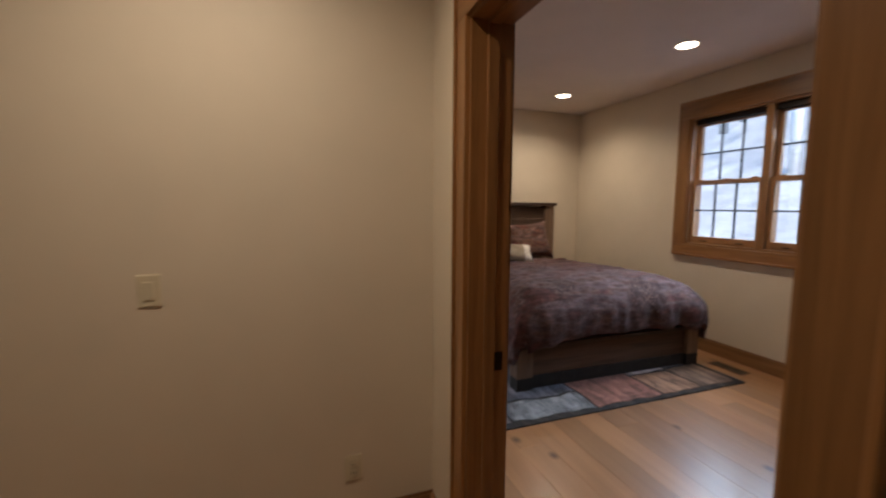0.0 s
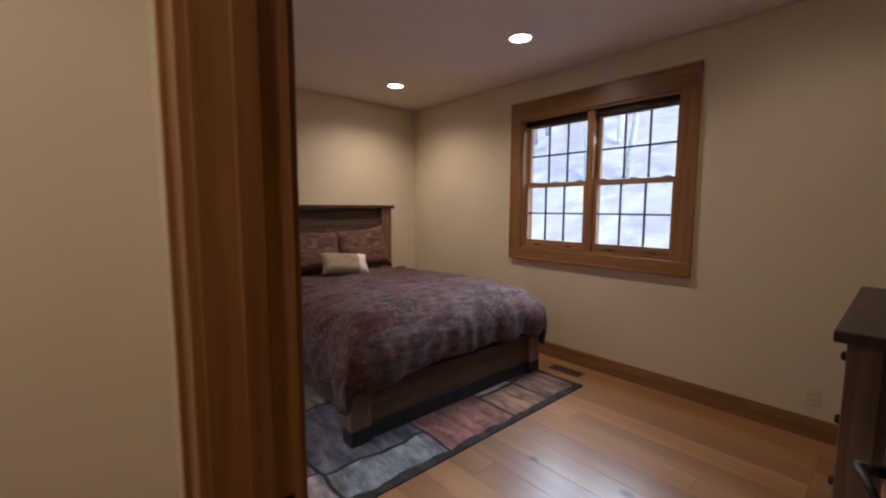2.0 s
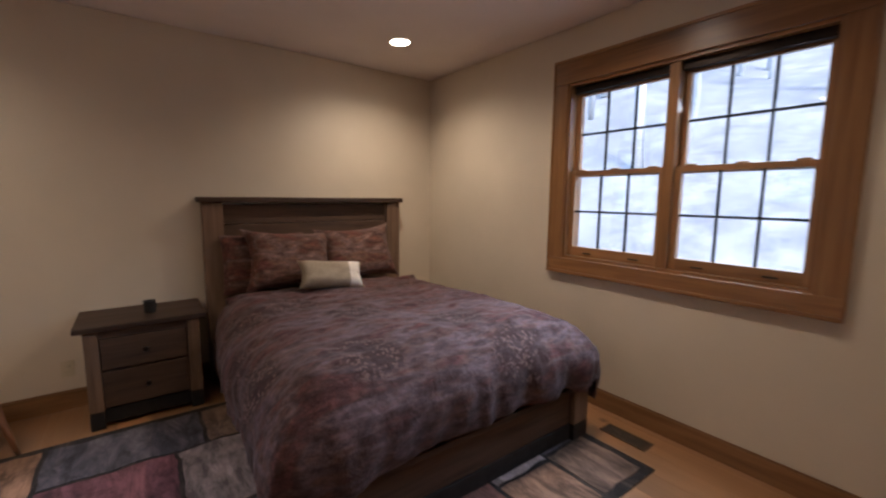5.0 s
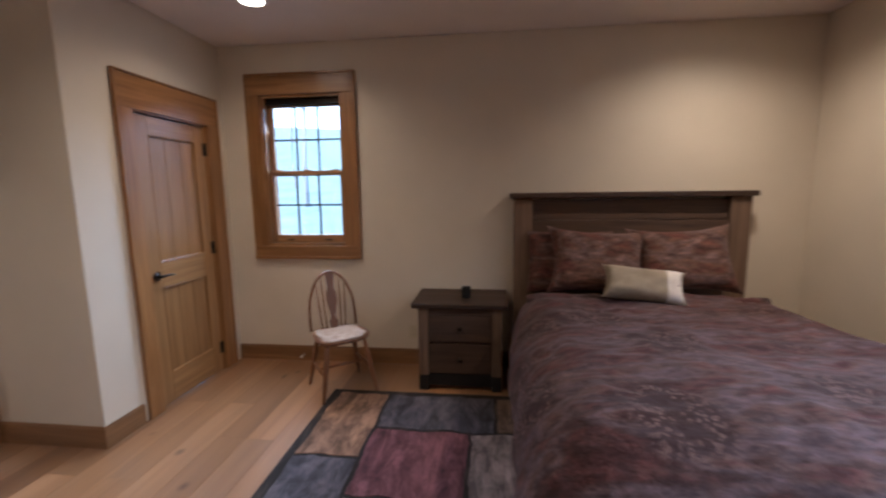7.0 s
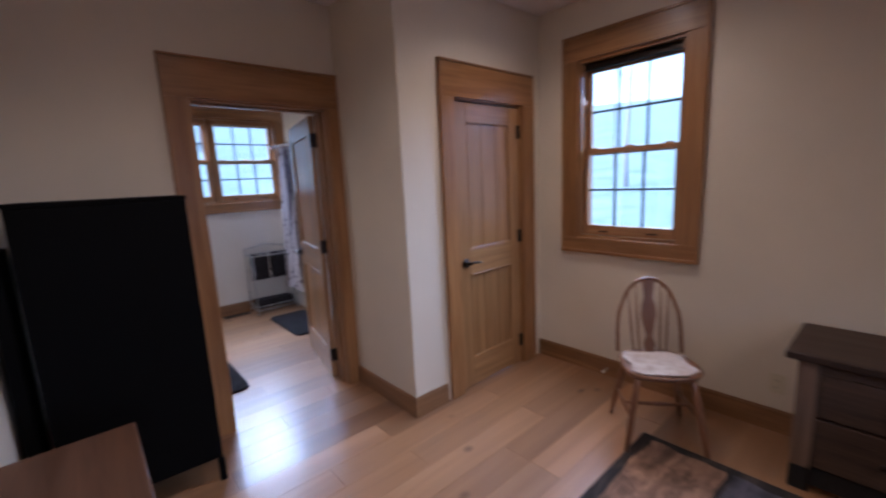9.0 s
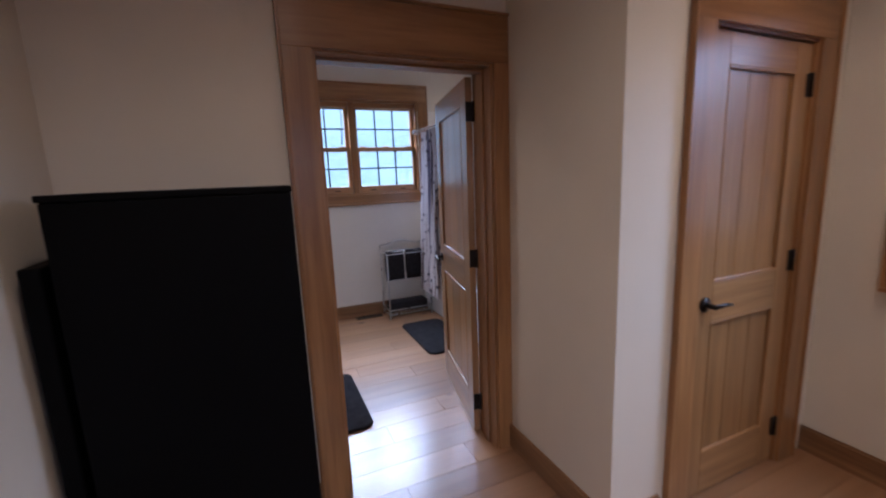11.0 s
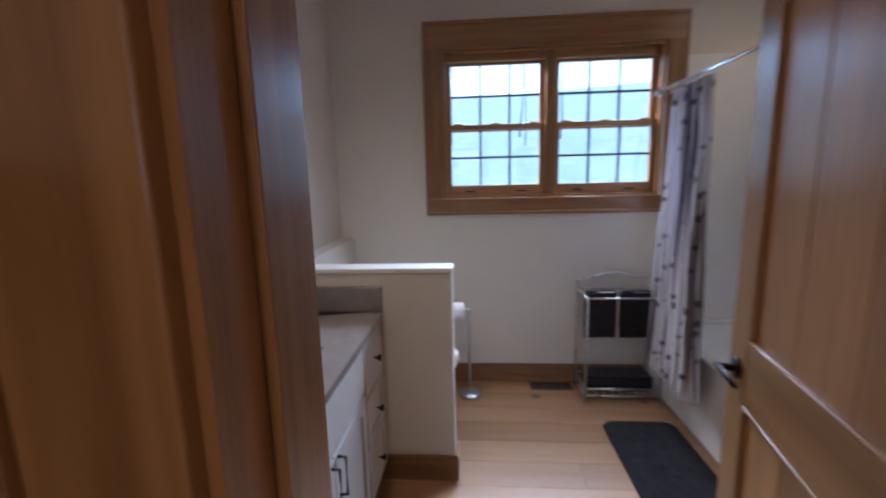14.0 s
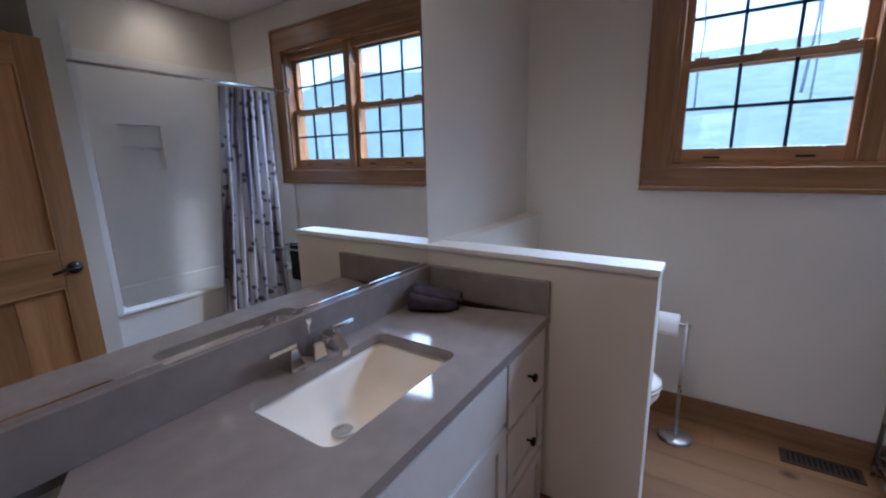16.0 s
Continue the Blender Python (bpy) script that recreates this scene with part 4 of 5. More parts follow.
def rug_patch(x0, x1, y0, y1, material):
    bm = bmesh.new()
    edge = []
    g = 0.013
    x0, x1, y0, y1 = x0 + g, x1 - g, y0 + g, y1 - g
    for (ax, ay), (bx2, by2) in (((x0, y0), (x1, y0)), ((x1, y0), (x1, y1)), ((x1, y1), (x0, y1)), ((x0, y1), (x0, y0))):
        n = max(3, int(math.hypot(bx2 - ax, by2 - ay) / 0.05))
        for k in range(n):
            f = k / n
            px, py = ax + (bx2 - ax) * f, ay + (by2 - ay) * f
            w = 0.03 * noise.noise(Vector((px * 6, py * 6, 1.0))) + 0.014 * noise.noise(Vector((px * 22, py * 22, 4.0)))
            edge.append((px + w * 0.6, py + w))
    top = [bm.verts.new((x, y, 0.0125)) for x, y in edge]
    bot = [bm.verts.new((x, y, 0.0085)) for x, y in edge]
    bm.faces.new(top)
    for k in range(len(top)):
        q0 = (k + 1) % len(top)
        bm.faces.new((top[k], bot[k], bot[q0], top[q0]))
    part("patch", bm, material, rug)


# columns of unequal patches: x0, x1 and the cuts along y with colour numbers
LAY = [(0.52, 0.92, [(2.50, 2.95, 2), (2.95, 3.44, 5), (3.44, 3.90, 1), (3.90, 4.65, 0)]),
       (0.92, 1.54, [(2.50, 2.82, 3), (2.82, 3.60, 6), (3.60, 4.20, 2)]),
       (0.92, 1.70, [(4.20, 4.65, 1)]),
       (1.54, 2.06, [(3.54, 4.20, 3)]),
       (1.70, 2.16, [(4.20, 4.65, 5)]),
       (1.54, 2.235, [(2.50, 2.76, 4), (2.76, 3.54, 7)]),
       (2.06, 2.70, [(3.54, 4.20, 1)]),
       (2.16, 2.70, [(4.20, 4.65, 0)]),
       (2.235, 2.85, [(2.50, 2.985, 8), (2.985, 3.54, 5)]),
       (2.70, 3.20, [(3.54, 4.65, 2)]),
       (2.85, 3.26, [(2.50, 2.86, 0), (2.86, 3.54, 3)]),
       (3.20, 3.63, [(3.54, 4.65, 4)]),
       (3.26, 3.63, [(2.50, 2.90, 5), (2.90, 3.54, 1)])]
for x0, x1, cuts in LAY:
    for y0, y1, c0 in cuts:
        rug_patch(x0, x1, y0, y1, RUGC[c0])

# ---- dressers and cabinet of the bedroom ----


def chest(name, m, w, d, h, rows, cols, top, body, label, cat="dresser"):
    """Chest of drawers, front towards local -y, its back at y = 0."""
    o = thing(name, m, label, cat)
    part("top", one(-w / 2 - 0.03, w / 2 + 0.03, -d - 0.03, 0.0, h - 0.038, h, 0.006), top, o, "stained wooden top")
    for s in (-1, 1):
        x0, x1 = sorted((s * (w / 2 - 0.08), s * w / 2))
        part("corner_post", one(x0, x1, -d, -d + 0.08, 0.0, h - 0.038, 0.005), BARNZ, o)
        x0, x1 = sorted((s * (w / 2 - 0.02), s * (w / 2 - 0.005)))
        part("side_panel", one(x0, x1, -d + 0.08, -0.005, 0.06, h - 0.038), body, o)
    part("carcass", one(-w / 2 + 0.022, w / 2 - 0.022, -d + 0.03, -0.008, 0.06, h - 0.04), body, o)
    dh = (h - 0.04 - 0.12) / rows
    dw = (w - 0.17) / cols
    for r_ in range(rows):
        for c_ in range(cols):
            x0 = -w / 2 + 0.085 + c_ * dw
            z0 = 0.12 + r_ * dh
            dr = part("drawer", one(x0 + 0.006, x0 + dw - 0.006, -d + 0.004, -d + 0.03, z0 + 0.006, z0 + dh - 0.006, 0.004), body, o)
            for kx in ((0.5,) if dw < 0.5 else (0.22, 0.78)):
                part("knob", lathe([(0.006, 0), (0.006, 0.014), (0.017, 0.02), (0.018, 0.028), (0.011, 0.034)]), BRONZE, dr, "dark round knob", True, pose(x0 + dw * kx, -d + 0.004, z0 + dh / 2, 90, 0, 0))
    return o


chest("dresser", pose(2.86, 0.342 + 0.018, 0, 0, 0, 180), 1.02, 0.51, 1.10, 4, 2, DARKTOP, BARN, "tall weathered barnwood dresser behind the entry door")
chest("low_dresser", pose(0.185, 2.04 + 0.02, 0, 0, 0, 180), 0.86, 0.33, 0.79, 3, 2, BROWNTOP, BARN, "low wooden dresser with a polished brown top")

arm = thing("black_cabinet", pose(-1.353, 2.482, 0, 0, 0, -2.5), "tall black lacquered cabinet on short legs", "cabinet")
AD, AW, AH = 0.42, 0.315, 1.526
part("body", one(0, AD - 0.02, -AW + 0.004, AW - 0.004, 0.13, AH - 0.02, 0.003), BLACKW, arm)
part("top", one(0, AD, -AW, AW, AH - 0.02, AH, 0.004), BLACKW, arm)
part("door", one(AD - 0.02, AD - 0.003, -AW + 0.006, AW - 0.006, 0.14, AH - 0.022, 0.003), BLACKW, arm)
for s in (-1, 1):
    y0, y1 = sorted((s * (AW - 0.03), s * AW))
    for x0 in (0.0, AD - 0.035):
        part("leg", one(x0, x0 + 0.03, y0, y1, 0, 0.13, 0.003), BLACKW, arm)
part("side_groove", one(0.05, 0.08, AW - 0.003, AW + 0.002, 0.14, AH - 0.09), BLACKW, arm)
# Upright slab added for an unidentified dark piece left of the cabinet.
pan = tagged(part("leaning_board", one(-1.30, -1.0, 2.065, 2.115, 0.0, 1.33, 0.006), BLACKW), "narrow upright black panel beside the cabinet", "board")

# ---- bathroom ----
van = thing("vanity_cabinet", pose(-3.022, 2.157, 0), "white painted vanity with drawers and black knobs", "vanity")
VW, VD, VZ = 1.455, 0.50, 0.863
part("body", one(0.0, VW, 0.0, VD, 0.10, 0.66), CABW, van)
part("front_rail", one(0.0, VW, VD - 0.03, VD, 0.66, VZ), CABW, van)
part("toe_kick", one(0.01, VW, 0.0, VD - 0.07, 0.0, 0.10), CABW, van)


def shaker(name, x0, x1, z0, z1, rail=0.055):
    bm = one(x0 + rail, x1 - rail, VD, VD + 0.010, z0 + rail, z1 - rail)
    o = part(name, bm, CABW, van)
    for b in ((x0, x1, z0, z0 + rail), (x0, x1, z1 - rail, z1), (x0, x0 + rail, z0 + rail, z1 - rail), (x1 - rail, x1, z0 + rail, z1 - rail)):
        part("frame_rail", one(b[0], b[1], VD, VD + 0.019, b[2], b[3], 0.002), CABW, o)
    return o


def knob(par, x, z):
    part("knob", lathe([(0.005, 0), (0.005, 0.014), (0.014, 0.018), (0.0155, 0.026), (0.010, 0.031)]), BRONZE, par, "black square-edged knob", True, pose(x, VD + 0.019, z, -90, 0, 0))


def pull(par, x, z):
    pl = part("handle", tube([(x, VD + 0.019, z - 0.07), (x, VD + 0.045, z - 0.068), (x, VD + 0.045, z + 0.068), (x, VD + 0.019, z + 0.07)], 0.0055), BRONZE, par, "black bar handle", True)
    return pl


for xo in (0.012, 1.128):
    for z0, z1 in ((0.62, 0.845), (0.375, 0.605), (0.12, 0.36)):
        x1 = xo + 0.315
        dr = part("drawer", one(xo, x1, VD, VD + 0.019, z0, z1, 0.003), CABW, van) if z0 > 0.6 else shaker("drawer", xo, x1, z0, z1, 0.045)
        knob(dr, (xo + x1) / 2, (z0 + z1) / 2)
part("false_front", one(0.342, 1.118, VD, VD + 0.019, 0.66, 0.845, 0.003), CABW, van)
for x0, x1, hx in ((0.342, 0.727, 0.70), (0.733, 1.118, 0.76)):
    pull(shaker("door", x0, x1, 0.12, 0.645), hx, 0.56)

# worktop with a cut-out for the basin
ct = thing("countertop", pose(0, 0, 0), "glossy grey quartz vanity top with backsplash", "countertop")
SX0, SX1, SY0, SY1 = -2.60, -2.115, 2.258, 2.556
Z0, Z1 = 0.863, 0.893


def rounded(x0, x1, y0, y1, r, n=5):
    pts = []
    for cx, cy, a0 in ((x1 - r, y1 - r, 0), (x0 + r, y1 - r, 90), (x0 + r, y0 + r, 180), (x1 - r, y0 + r, 270)):
        for k in range(n + 1):
            a1 = radians(a0 + 90 * k / n)
            pts.append((cx + r * math.cos(a1), cy + r * math.sin(a1)))
    return pts


def slab_with_hole(ox0, ox1, oy0, oy1, inner, z0, z1):
    bm = bmesh.new()
    cx, cy = (SX0 + SX1) / 2, (SY0 + SY1) / 2
    outer = []
    for x, y in inner:
        dx, dy = x - cx, y - cy
        s = min(((ox1 - cx) / dx if dx > 0 else (ox0 - cx) / dx) if abs(dx) > 1e-9 else 1e9, ((oy1 - cy) / dy if dy > 0 else (oy0 - cy) / dy) if abs(dy) > 1e-9 else 1e9)
        outer.append((cx + dx * s, cy + dy * s))
    pts = []
    for z in (z0, z1):
        pts.append(([bm.verts.new((x, y, z)) for x, y in inner], [bm.verts.new((x, y, z)) for x, y in outer]))
    n = len(inner)
    corners = [(ox1, oy1), (ox0, oy1), (ox0, oy0), (ox1, oy0)]
    for lvl, (ii, oo) in enumerate(pts):
        for k in range(n):
            q0 = (k + 1) % n
            quad = [ii[k], ii[q0], oo[q0], oo[k]]
            (xa, ya), (xb, yb) = outer[k], outer[q0]
            if abs(xa - xb) > 1e-6 and abs(ya - yb) > 1e-6:
                cc = min(corners, key=lambda p: math.hypot(p[0] - (xa + xb) / 2, p[1] - (ya + yb) / 2))
                cv = bm.verts.new((*cc, z0 if lvl == 0 else z1))
                bm.faces.new((oo[k], oo[q0], cv))
            bm.faces.new(quad)
    for k in range(n):
        q0 = (k + 1) % n
        bm.faces.new((pts[0][0][k], pts[0][0][q0], pts[1][0][q0], pts[1][0][k]))
    for xa, xb, ya, yb in ((ox0, ox0, oy0, oy1), (ox1, ox1, oy0, oy1), (ox0, ox1, oy0, oy0), (ox0, ox1, oy1, oy1)):
        v = [bm.verts.new(p) for p in ((xa, ya, z0), (xb, yb, z0), (xb, yb, z1), (xa, ya, z1))]
        bm.faces.new(v)
    bmesh.ops.remove_doubles(bm, verts=bm.verts, dist=1e-5)
    return bm


part("worktop", slab_with_hole(-3.025, -1.568, 2.158, 2.685, rounded(SX0, SX1, SY0, SY1, 0.035), Z0, Z1), QUARTZ, ct)
part("backsplash", one(-3.005, -1.568, 2.157, 2.177, Z1 + 0.0005, 1.018, 0.002), QUARTZ, ct)
part("side_splash", one(-3.025, -3.005, 2.157, 2.685, Z1 + 0.0005, 1.018, 0.002), QUARTZ, ct)
# basin
sink = thing("sink_basin", pose((SX0 + SX1) / 2, (SY0 + SY1) / 2, 0), "white rectangular undermount sink basin", "sink")
bm = bmesh.new()
hx, hy = (SX1 - SX0) / 2, (SY1 - SY0) / 2
levels = [(1.06, Z0 - 0.001, 0.04), (1.03, Z0 - 0.002, 0.04), (0.99, Z0 - 0.03, 0.045), (0.93, 0.77, 0.06), (0.80, 0.725, 0.07), (0.35, 0.706, 0.03), (0.09, 0.700, 0.012)]
rings = []
for s, z, r in levels:
    r = min(r, hx * s * 0.9, hy * s * 0.9)
    rings.append([bm.verts.new((x, y, z)) for x, y in rounded(-hx * s, hx * s, -hy * s, hy * s, r)])
for a0, b0 in zip(rings, rings[1:]):
    for k in range(len(a0)):
        q0 = (k + 1) % len(a0)
        bm.faces.new((a0[k], a0[q0], b0[q0], b0[k]))
bm.faces.new(rings[-1])
part("bowl", bm, PORC, sink, smooth=True)
part("drain", lathe([(0.030, 0), (0.030, 0.004), (0.022, 0.006), (0.018, 0.002), (0.006, 0.003)]), NICKEL, sink, "metal drain", True, pose(0.02, -0.07, 0.715))
# faucet
fc = thing("faucet", pose(-2.366, 2.216, Z1), "chrome faucet with two angular lever handles", "faucet")


def tapered(x, y, z0, z1, w0, w1, d0, d1):
    bm = bmesh.new()
    lo = [bm.verts.new((x + a * w0, y + c_ * d0, z0)) for a, c_ in ((-1, -1), (1, -1), (1, 1), (-1, 1))]
    hi = [bm.verts.new((x + a * w1, y + c_ * d1, z1)) for a, c_ in ((-1, -1), (1, -1), (1, 1), (-1, 1))]
    for k in range(4):
        bm.faces.new((lo[k], lo[(k + 1) % 4], hi[(k + 1) % 4], hi[k]))
    bm.faces.new(lo[::-1])
    bm.faces.new(hi)
    bmesh.ops.bevel(bm, geom=list(bm.edges), offset=0.002, segments=2, affect='EDGES')
    return bm


part("spout_base", tapered(0, 0, 0, 0.055, 0.024, 0.016, 0.024, 0.018), CHROME, fc)
bm = bmesh.new()
arch = []
for y, z, w, t in ((-0.018, 0.050, 0.016, 0.014), (0.005, 0.072, 0.017, 0.013), (0.045, 0.083, 0.018, 0.011), (0.085, 0.078, 0.018, 0.010), (0.115, 0.062, 0.017, 0.009), (0.128, 0.050, 0.015, 0.008)):
    arch.append([bm.verts.new(p) for p in ((-w, y, z - t), (w, y, z - t), (w * 0.8, y, z + t), (-w * 0.8, y, z + t))])
for c0, c1 in zip(arch, arch[1:]):
    for k in range(4):
        bm.faces.new((c0[k], c0[(k + 1) % 4], c1[(k + 1) % 4], c1[k]))
bm.faces.new(arch[0][::-1])
bm.faces.new(arch[-1])
part("spout", bm, CHROME, fc, smooth=False)
rod_ = part("lift_rod", cyl(bmesh.new(), (0, -0.022, 0.05), (0, -0.022, 0.098), 0.0035), CHROME, fc, smooth=True)
part("rod_knob", tapered(0, -0.022, 0.098, 0.116, 0.006, 0.010, 0.006, 0.008), CHROME, rod_)
for s in (-1, 1):
    x = s * 0.076
    h0 = part("handle_base", tapered(x, 0, 0, 0.062, 0.023, 0.010, 0.023, 0.010), CHROME, fc)
    part("lever", one(min(x - s * 0.012, x + s * 0.072), max(x - s * 0.012, x + s * 0.072), -0.008, 0.008, 0.062, 0.075, 0.002), CHROME, h0)
# mirror
mir = tagged(part("wall_mirror", one(-3.022, -1.567, 2.1555, 2.1605, 1.020, 2.40), MIRROR), "large frameless wall mirror above the vanity", "mirror")
part("bottom_channel", one(-3.022, -1.567, 2.1555, 2.166, 1.0185, 1.030), CHROME, mir, "metal bottom channel")


def folded_towel(m, w, d, layers, material, label):
    o = thing("folded_towel", m, label, "towel")
    for k in range(layers):
        bm = bmesh.new()
        n = 10
        prof = []
        t = 0.012
        # a folded layer with a round front bend
        for i in range(n + 1):
            a0 = -math.pi / 2 + math.pi * i / n
            prof.append((d / 2 - t + t * math.cos(a0), t * math.sin(a0)))
        prof += [(-d / 2, t), (-d / 2, -t)]
        cols = []
        for xs in range(9):
            u = -w / 2 + w * xs / 8
            cols.append([bm.verts.new((u + 0.006 * noise.noise(Vector((k, y * 20, u * 9))), y + 0.008 * noise.noise(Vector((u * 12, k * 3, 0))), 0.014 + k * 0.026 + z + 0.006 * noise.noise(Vector((u * 9, y * 9, k * 2.0))))) for y, z in prof])
        for c0, c1 in zip(cols, cols[1:]):
            for i in range(len(prof)):
                j = (i + 1) % len(prof)
                bm.faces.new((c0[i], c0[j], c1[j], c1[i]))
        bm.faces.new(cols[0][::-1])
        bm.faces.new(cols[-1])
        part("fold", bm, material, o, smooth=True)
    return o


ht = thing("hand_towel", pose(-2.885, 2.285, Z1, 0, 0, 118), "dark plum hand towel loosely rolled on the vanity", "towel")
for k, (x0, x1, hgt, wid) in enumerate(((-0.10, 0.085, 0.062, 0.075), (-0.085, 0.10, 0.036, 0.060))):
    bm = bmesh.new()
    rings = []
    for i in range(15):
        u = i / 14
        x = x0 + (x1 - x0) * u
        end = 0.72 + 0.28 * math.sin(math.pi * min(1, max(0, u * 1.1))) ** 0.5
        sag = 1.25 - 0.5 * u
        rings.append([])
        for q0 in range(22):
            a0 = q0 * math.tau / 22
            ca, sa = math.cos(a0), math.sin(a0)
            w_ = 0.12 * noise.noise(Vector((u * 4, ca * 2, sa * 2 + k * 5))) + 0.05 * noise.noise(Vector((u * 11, ca * 5, sa * 5 + k)))
            y = wid * end * math.copysign(abs(ca) ** 0.75, ca) * (1 + w_)
            z = hgt * 0.5 * sag * math.copysign(abs(sa) ** 0.75, sa) * (1 + w_) + hgt * 0.5 * sag + (0.035 * sag if k else 0)
            rings[-1].append(bm.verts.new((x + 0.01 * noise.noise(Vector((ca, sa, k + 2.0))), y + (0.008 if k else 0), max(z, 0.001))))
    for c0, c1 in zip(rings, rings[1:]):
        for q0 in range(22):
            bm.faces.new((c0[q0], c0[(q0 + 1) % 22], c1[(q0 + 1) % 22], c1[q0]))
    for ring_, d_ in ((rings[0], 1), (rings[-1], -1)):
        mid_ = sum((q.co for q in ring_), Vector()) / 22 + Vector((0.02 * d_, 0, 0))
        cv = bm.verts.new(mid_)
        for q0 in range(22):
            bm.faces.new((ring_[q0], ring_[(q0 + 1) % 22], cv))
    part("fold", bm, PURPLET, ht, smooth=True)

# toilet paper stand
tp = thing("toilet_paper_stand", pose(-3.88, 3.09, 0), "brushed nickel toilet paper stand with a roll", "paper stand")
part("base", lathe([(0.082, 0), (0.082, 0.012), (0.07, 0.02), (0.014, 0.026)]), NICKEL, tp, smooth=True)
part("pole", cyl(bmesh.new(), (0, 0, 0.02), (0, 0, 0.635), 0.009), NICKEL, tp, smooth=True)
part("arm", cyl(bmesh.new(), (0, 0.02, 0.625), (0, -0.15, 0.625), 0.008), NICKEL, tp, smooth=True)
rl = part("paper_roll", lathe([(0.02, -0.052), (0.054, -0.052), (0.056, -0.045), (0.056, 0.045), (0.054, 0.052), (0.02, 0.052)]), PAPER, tp, "white paper roll", True, pose(0, -0.085, 0.618, 90, 0, 0))
# toilet
to = thing("toilet", pose(-3.60, 2.30, 0), "white porcelain toilet behind the half wall", "toilet")
part("tank", one(-0.20, 0.20, 0.0, 0.19, 0.38, 0.74, 0.02), PORC, to, smooth=False)
part("tank_lid", one(-0.21, 0.21, -0.002, 0.2, 0.74, 0.775, 0.012), PORC, to)


def oval(levels_):
    bm = bmesh.new()
    rg = []
    for rx, ry, cy, z in levels_:
        rg.append([bm.verts.new((rx * math.cos(k * math.tau / 28), cy + ry * math.sin(k * math.tau / 28), z)) for k in range(28)])
    for a0, b0 in zip(rg, rg[1:]):
        for k in range(28):
            bm.faces.new((a0[k], a0[(k + 1) % 28], b0[(k + 1) % 28], b0[k]))
    bm.faces.new(rg[0][::-1])
    bm.faces.new(rg[-1])
    return bm


part("bowl", oval([(0.11, 0.22, 0.36, 0.0), (0.105, 0.21, 0.36, 0.12), (0.14, 0.25, 0.40, 0.25), (0.185, 0.27, 0.45, 0.37), (0.185, 0.27, 0.45, 0.395)]), PORC, to, smooth=True)
part("seat", oval([(0.188, 0.272, 0.452, 0.396), (0.19, 0.275, 0.452, 0.41), (0.185, 0.27, 0.452, 0.416)]), PORC, to, smooth=True)
part("lid", oval([(0.188, 0.272, 0.452, 0.418), (0.188, 0.272, 0.452, 0.43), (0.17, 0.25, 0.452, 0.44)]), PORC, to, smooth=True)

# towel rack
rk = thing("towel_rack", pose(-3.915, 4.111, 0), "silver wire towel rack holding dark towels", "towel rack")
RD, RW, RH = 0.13, 0.246, 0.735
for sx in (-1, 1):
    for sy in (-1, 1):
        part("upright", cyl(bmesh.new(), (sx * RD, sy * RW, 0), (sx * RD, sy * RW, RH if sx > 0 else RH + 0.07), 0.008), NICKEL, rk, smooth=True)
for z in (0.05, 0.10, RH - 0.005):
    for sx in (-1, 1):
        part("rail", cyl(bmesh.new(), (sx * RD, -RW, z), (sx * RD, RW, z), 0.006), NICKEL, rk, smooth=True)
    for sy in (-1, 1):
        part("rail", cyl(bmesh.new(), (-RD, sy * RW, z), (RD, sy * RW, z), 0.006), NICKEL, rk, smooth=True)
for k in range(9):
    y = -RW + 2 * RW * (k + 0.5) / 9
    part("shelf_wire", cyl(bmesh.new(), (-RD, y, 0.056), (RD, y, 0.056), 0.0035, seg=8), NICKEL, rk, smooth=True)
part("towel_bar", cyl(bmesh.new(), (-0.02, -RW, RH - 0.005), (-0.02, RW, RH - 0.005), 0.006), NICKEL, rk, smooth=True)
part("arched_back", tube([(-RD, -RW, RH + 0.07), (-RD, -RW * 0.6, RH + 0.075), (-RD, -RW * 0.3, RH + 0.10), (-RD, 0, RH + 0.11), (-RD, RW * 0.3, RH + 0.10), (-RD, RW * 0.6, RH + 0.075), (-RD, RW, RH + 0.07)], 0.007), NICKEL, rk, smooth=True)


def hung_towel(y0, y1):
    bm = bmesh.new()
    n = 12
    HX = -0.02
    path_ = [(HX + 0.014, 0.41)] + [(HX + 0.014, 0.41 + k * 0.06) for k in range(1, 5)] + [(HX + 0.012, RH - 0.02), (HX, RH + 0.01), (HX - 0.012, RH - 0.02)] + [(HX - 0.016, 0.66 - k * 0.06) for k in range(4)]
    cols = []
    for x, z in path_:
        cols.append([bm.verts.new((x + 0.006 * noise.noise(Vector((y0 + (y1 - y0) * k / n * 1.0, z * 5, 0)) * 6), y0 + (y1 - y0) * k / n, z)) for k in range(n + 1)])
    for a0, b0 in zip(cols, cols[1:]):
        for k in range(n):
            bm.faces.new((a0[k], a0[k + 1], b0[k + 1], b0[k]))
    o = part("hanging_towel", bm, TOWELM, None, "", True, pose(-3.915, 4.111, 0))
    o.modifiers.new("thick", 'SOLIDIFY').thickness = 0.012
    tagged(o, "charcoal towel hung over the rack rail", "towel", "towels on the rack")


hung_towel(-0.225, -0.012)
hung_towel(0.012, 0.225)
folded_towel(pose(-3.915, 4.111, 0.061), 0.15, 0.44, 4, TOWELM, "stack of charcoal folded towels on the rack")


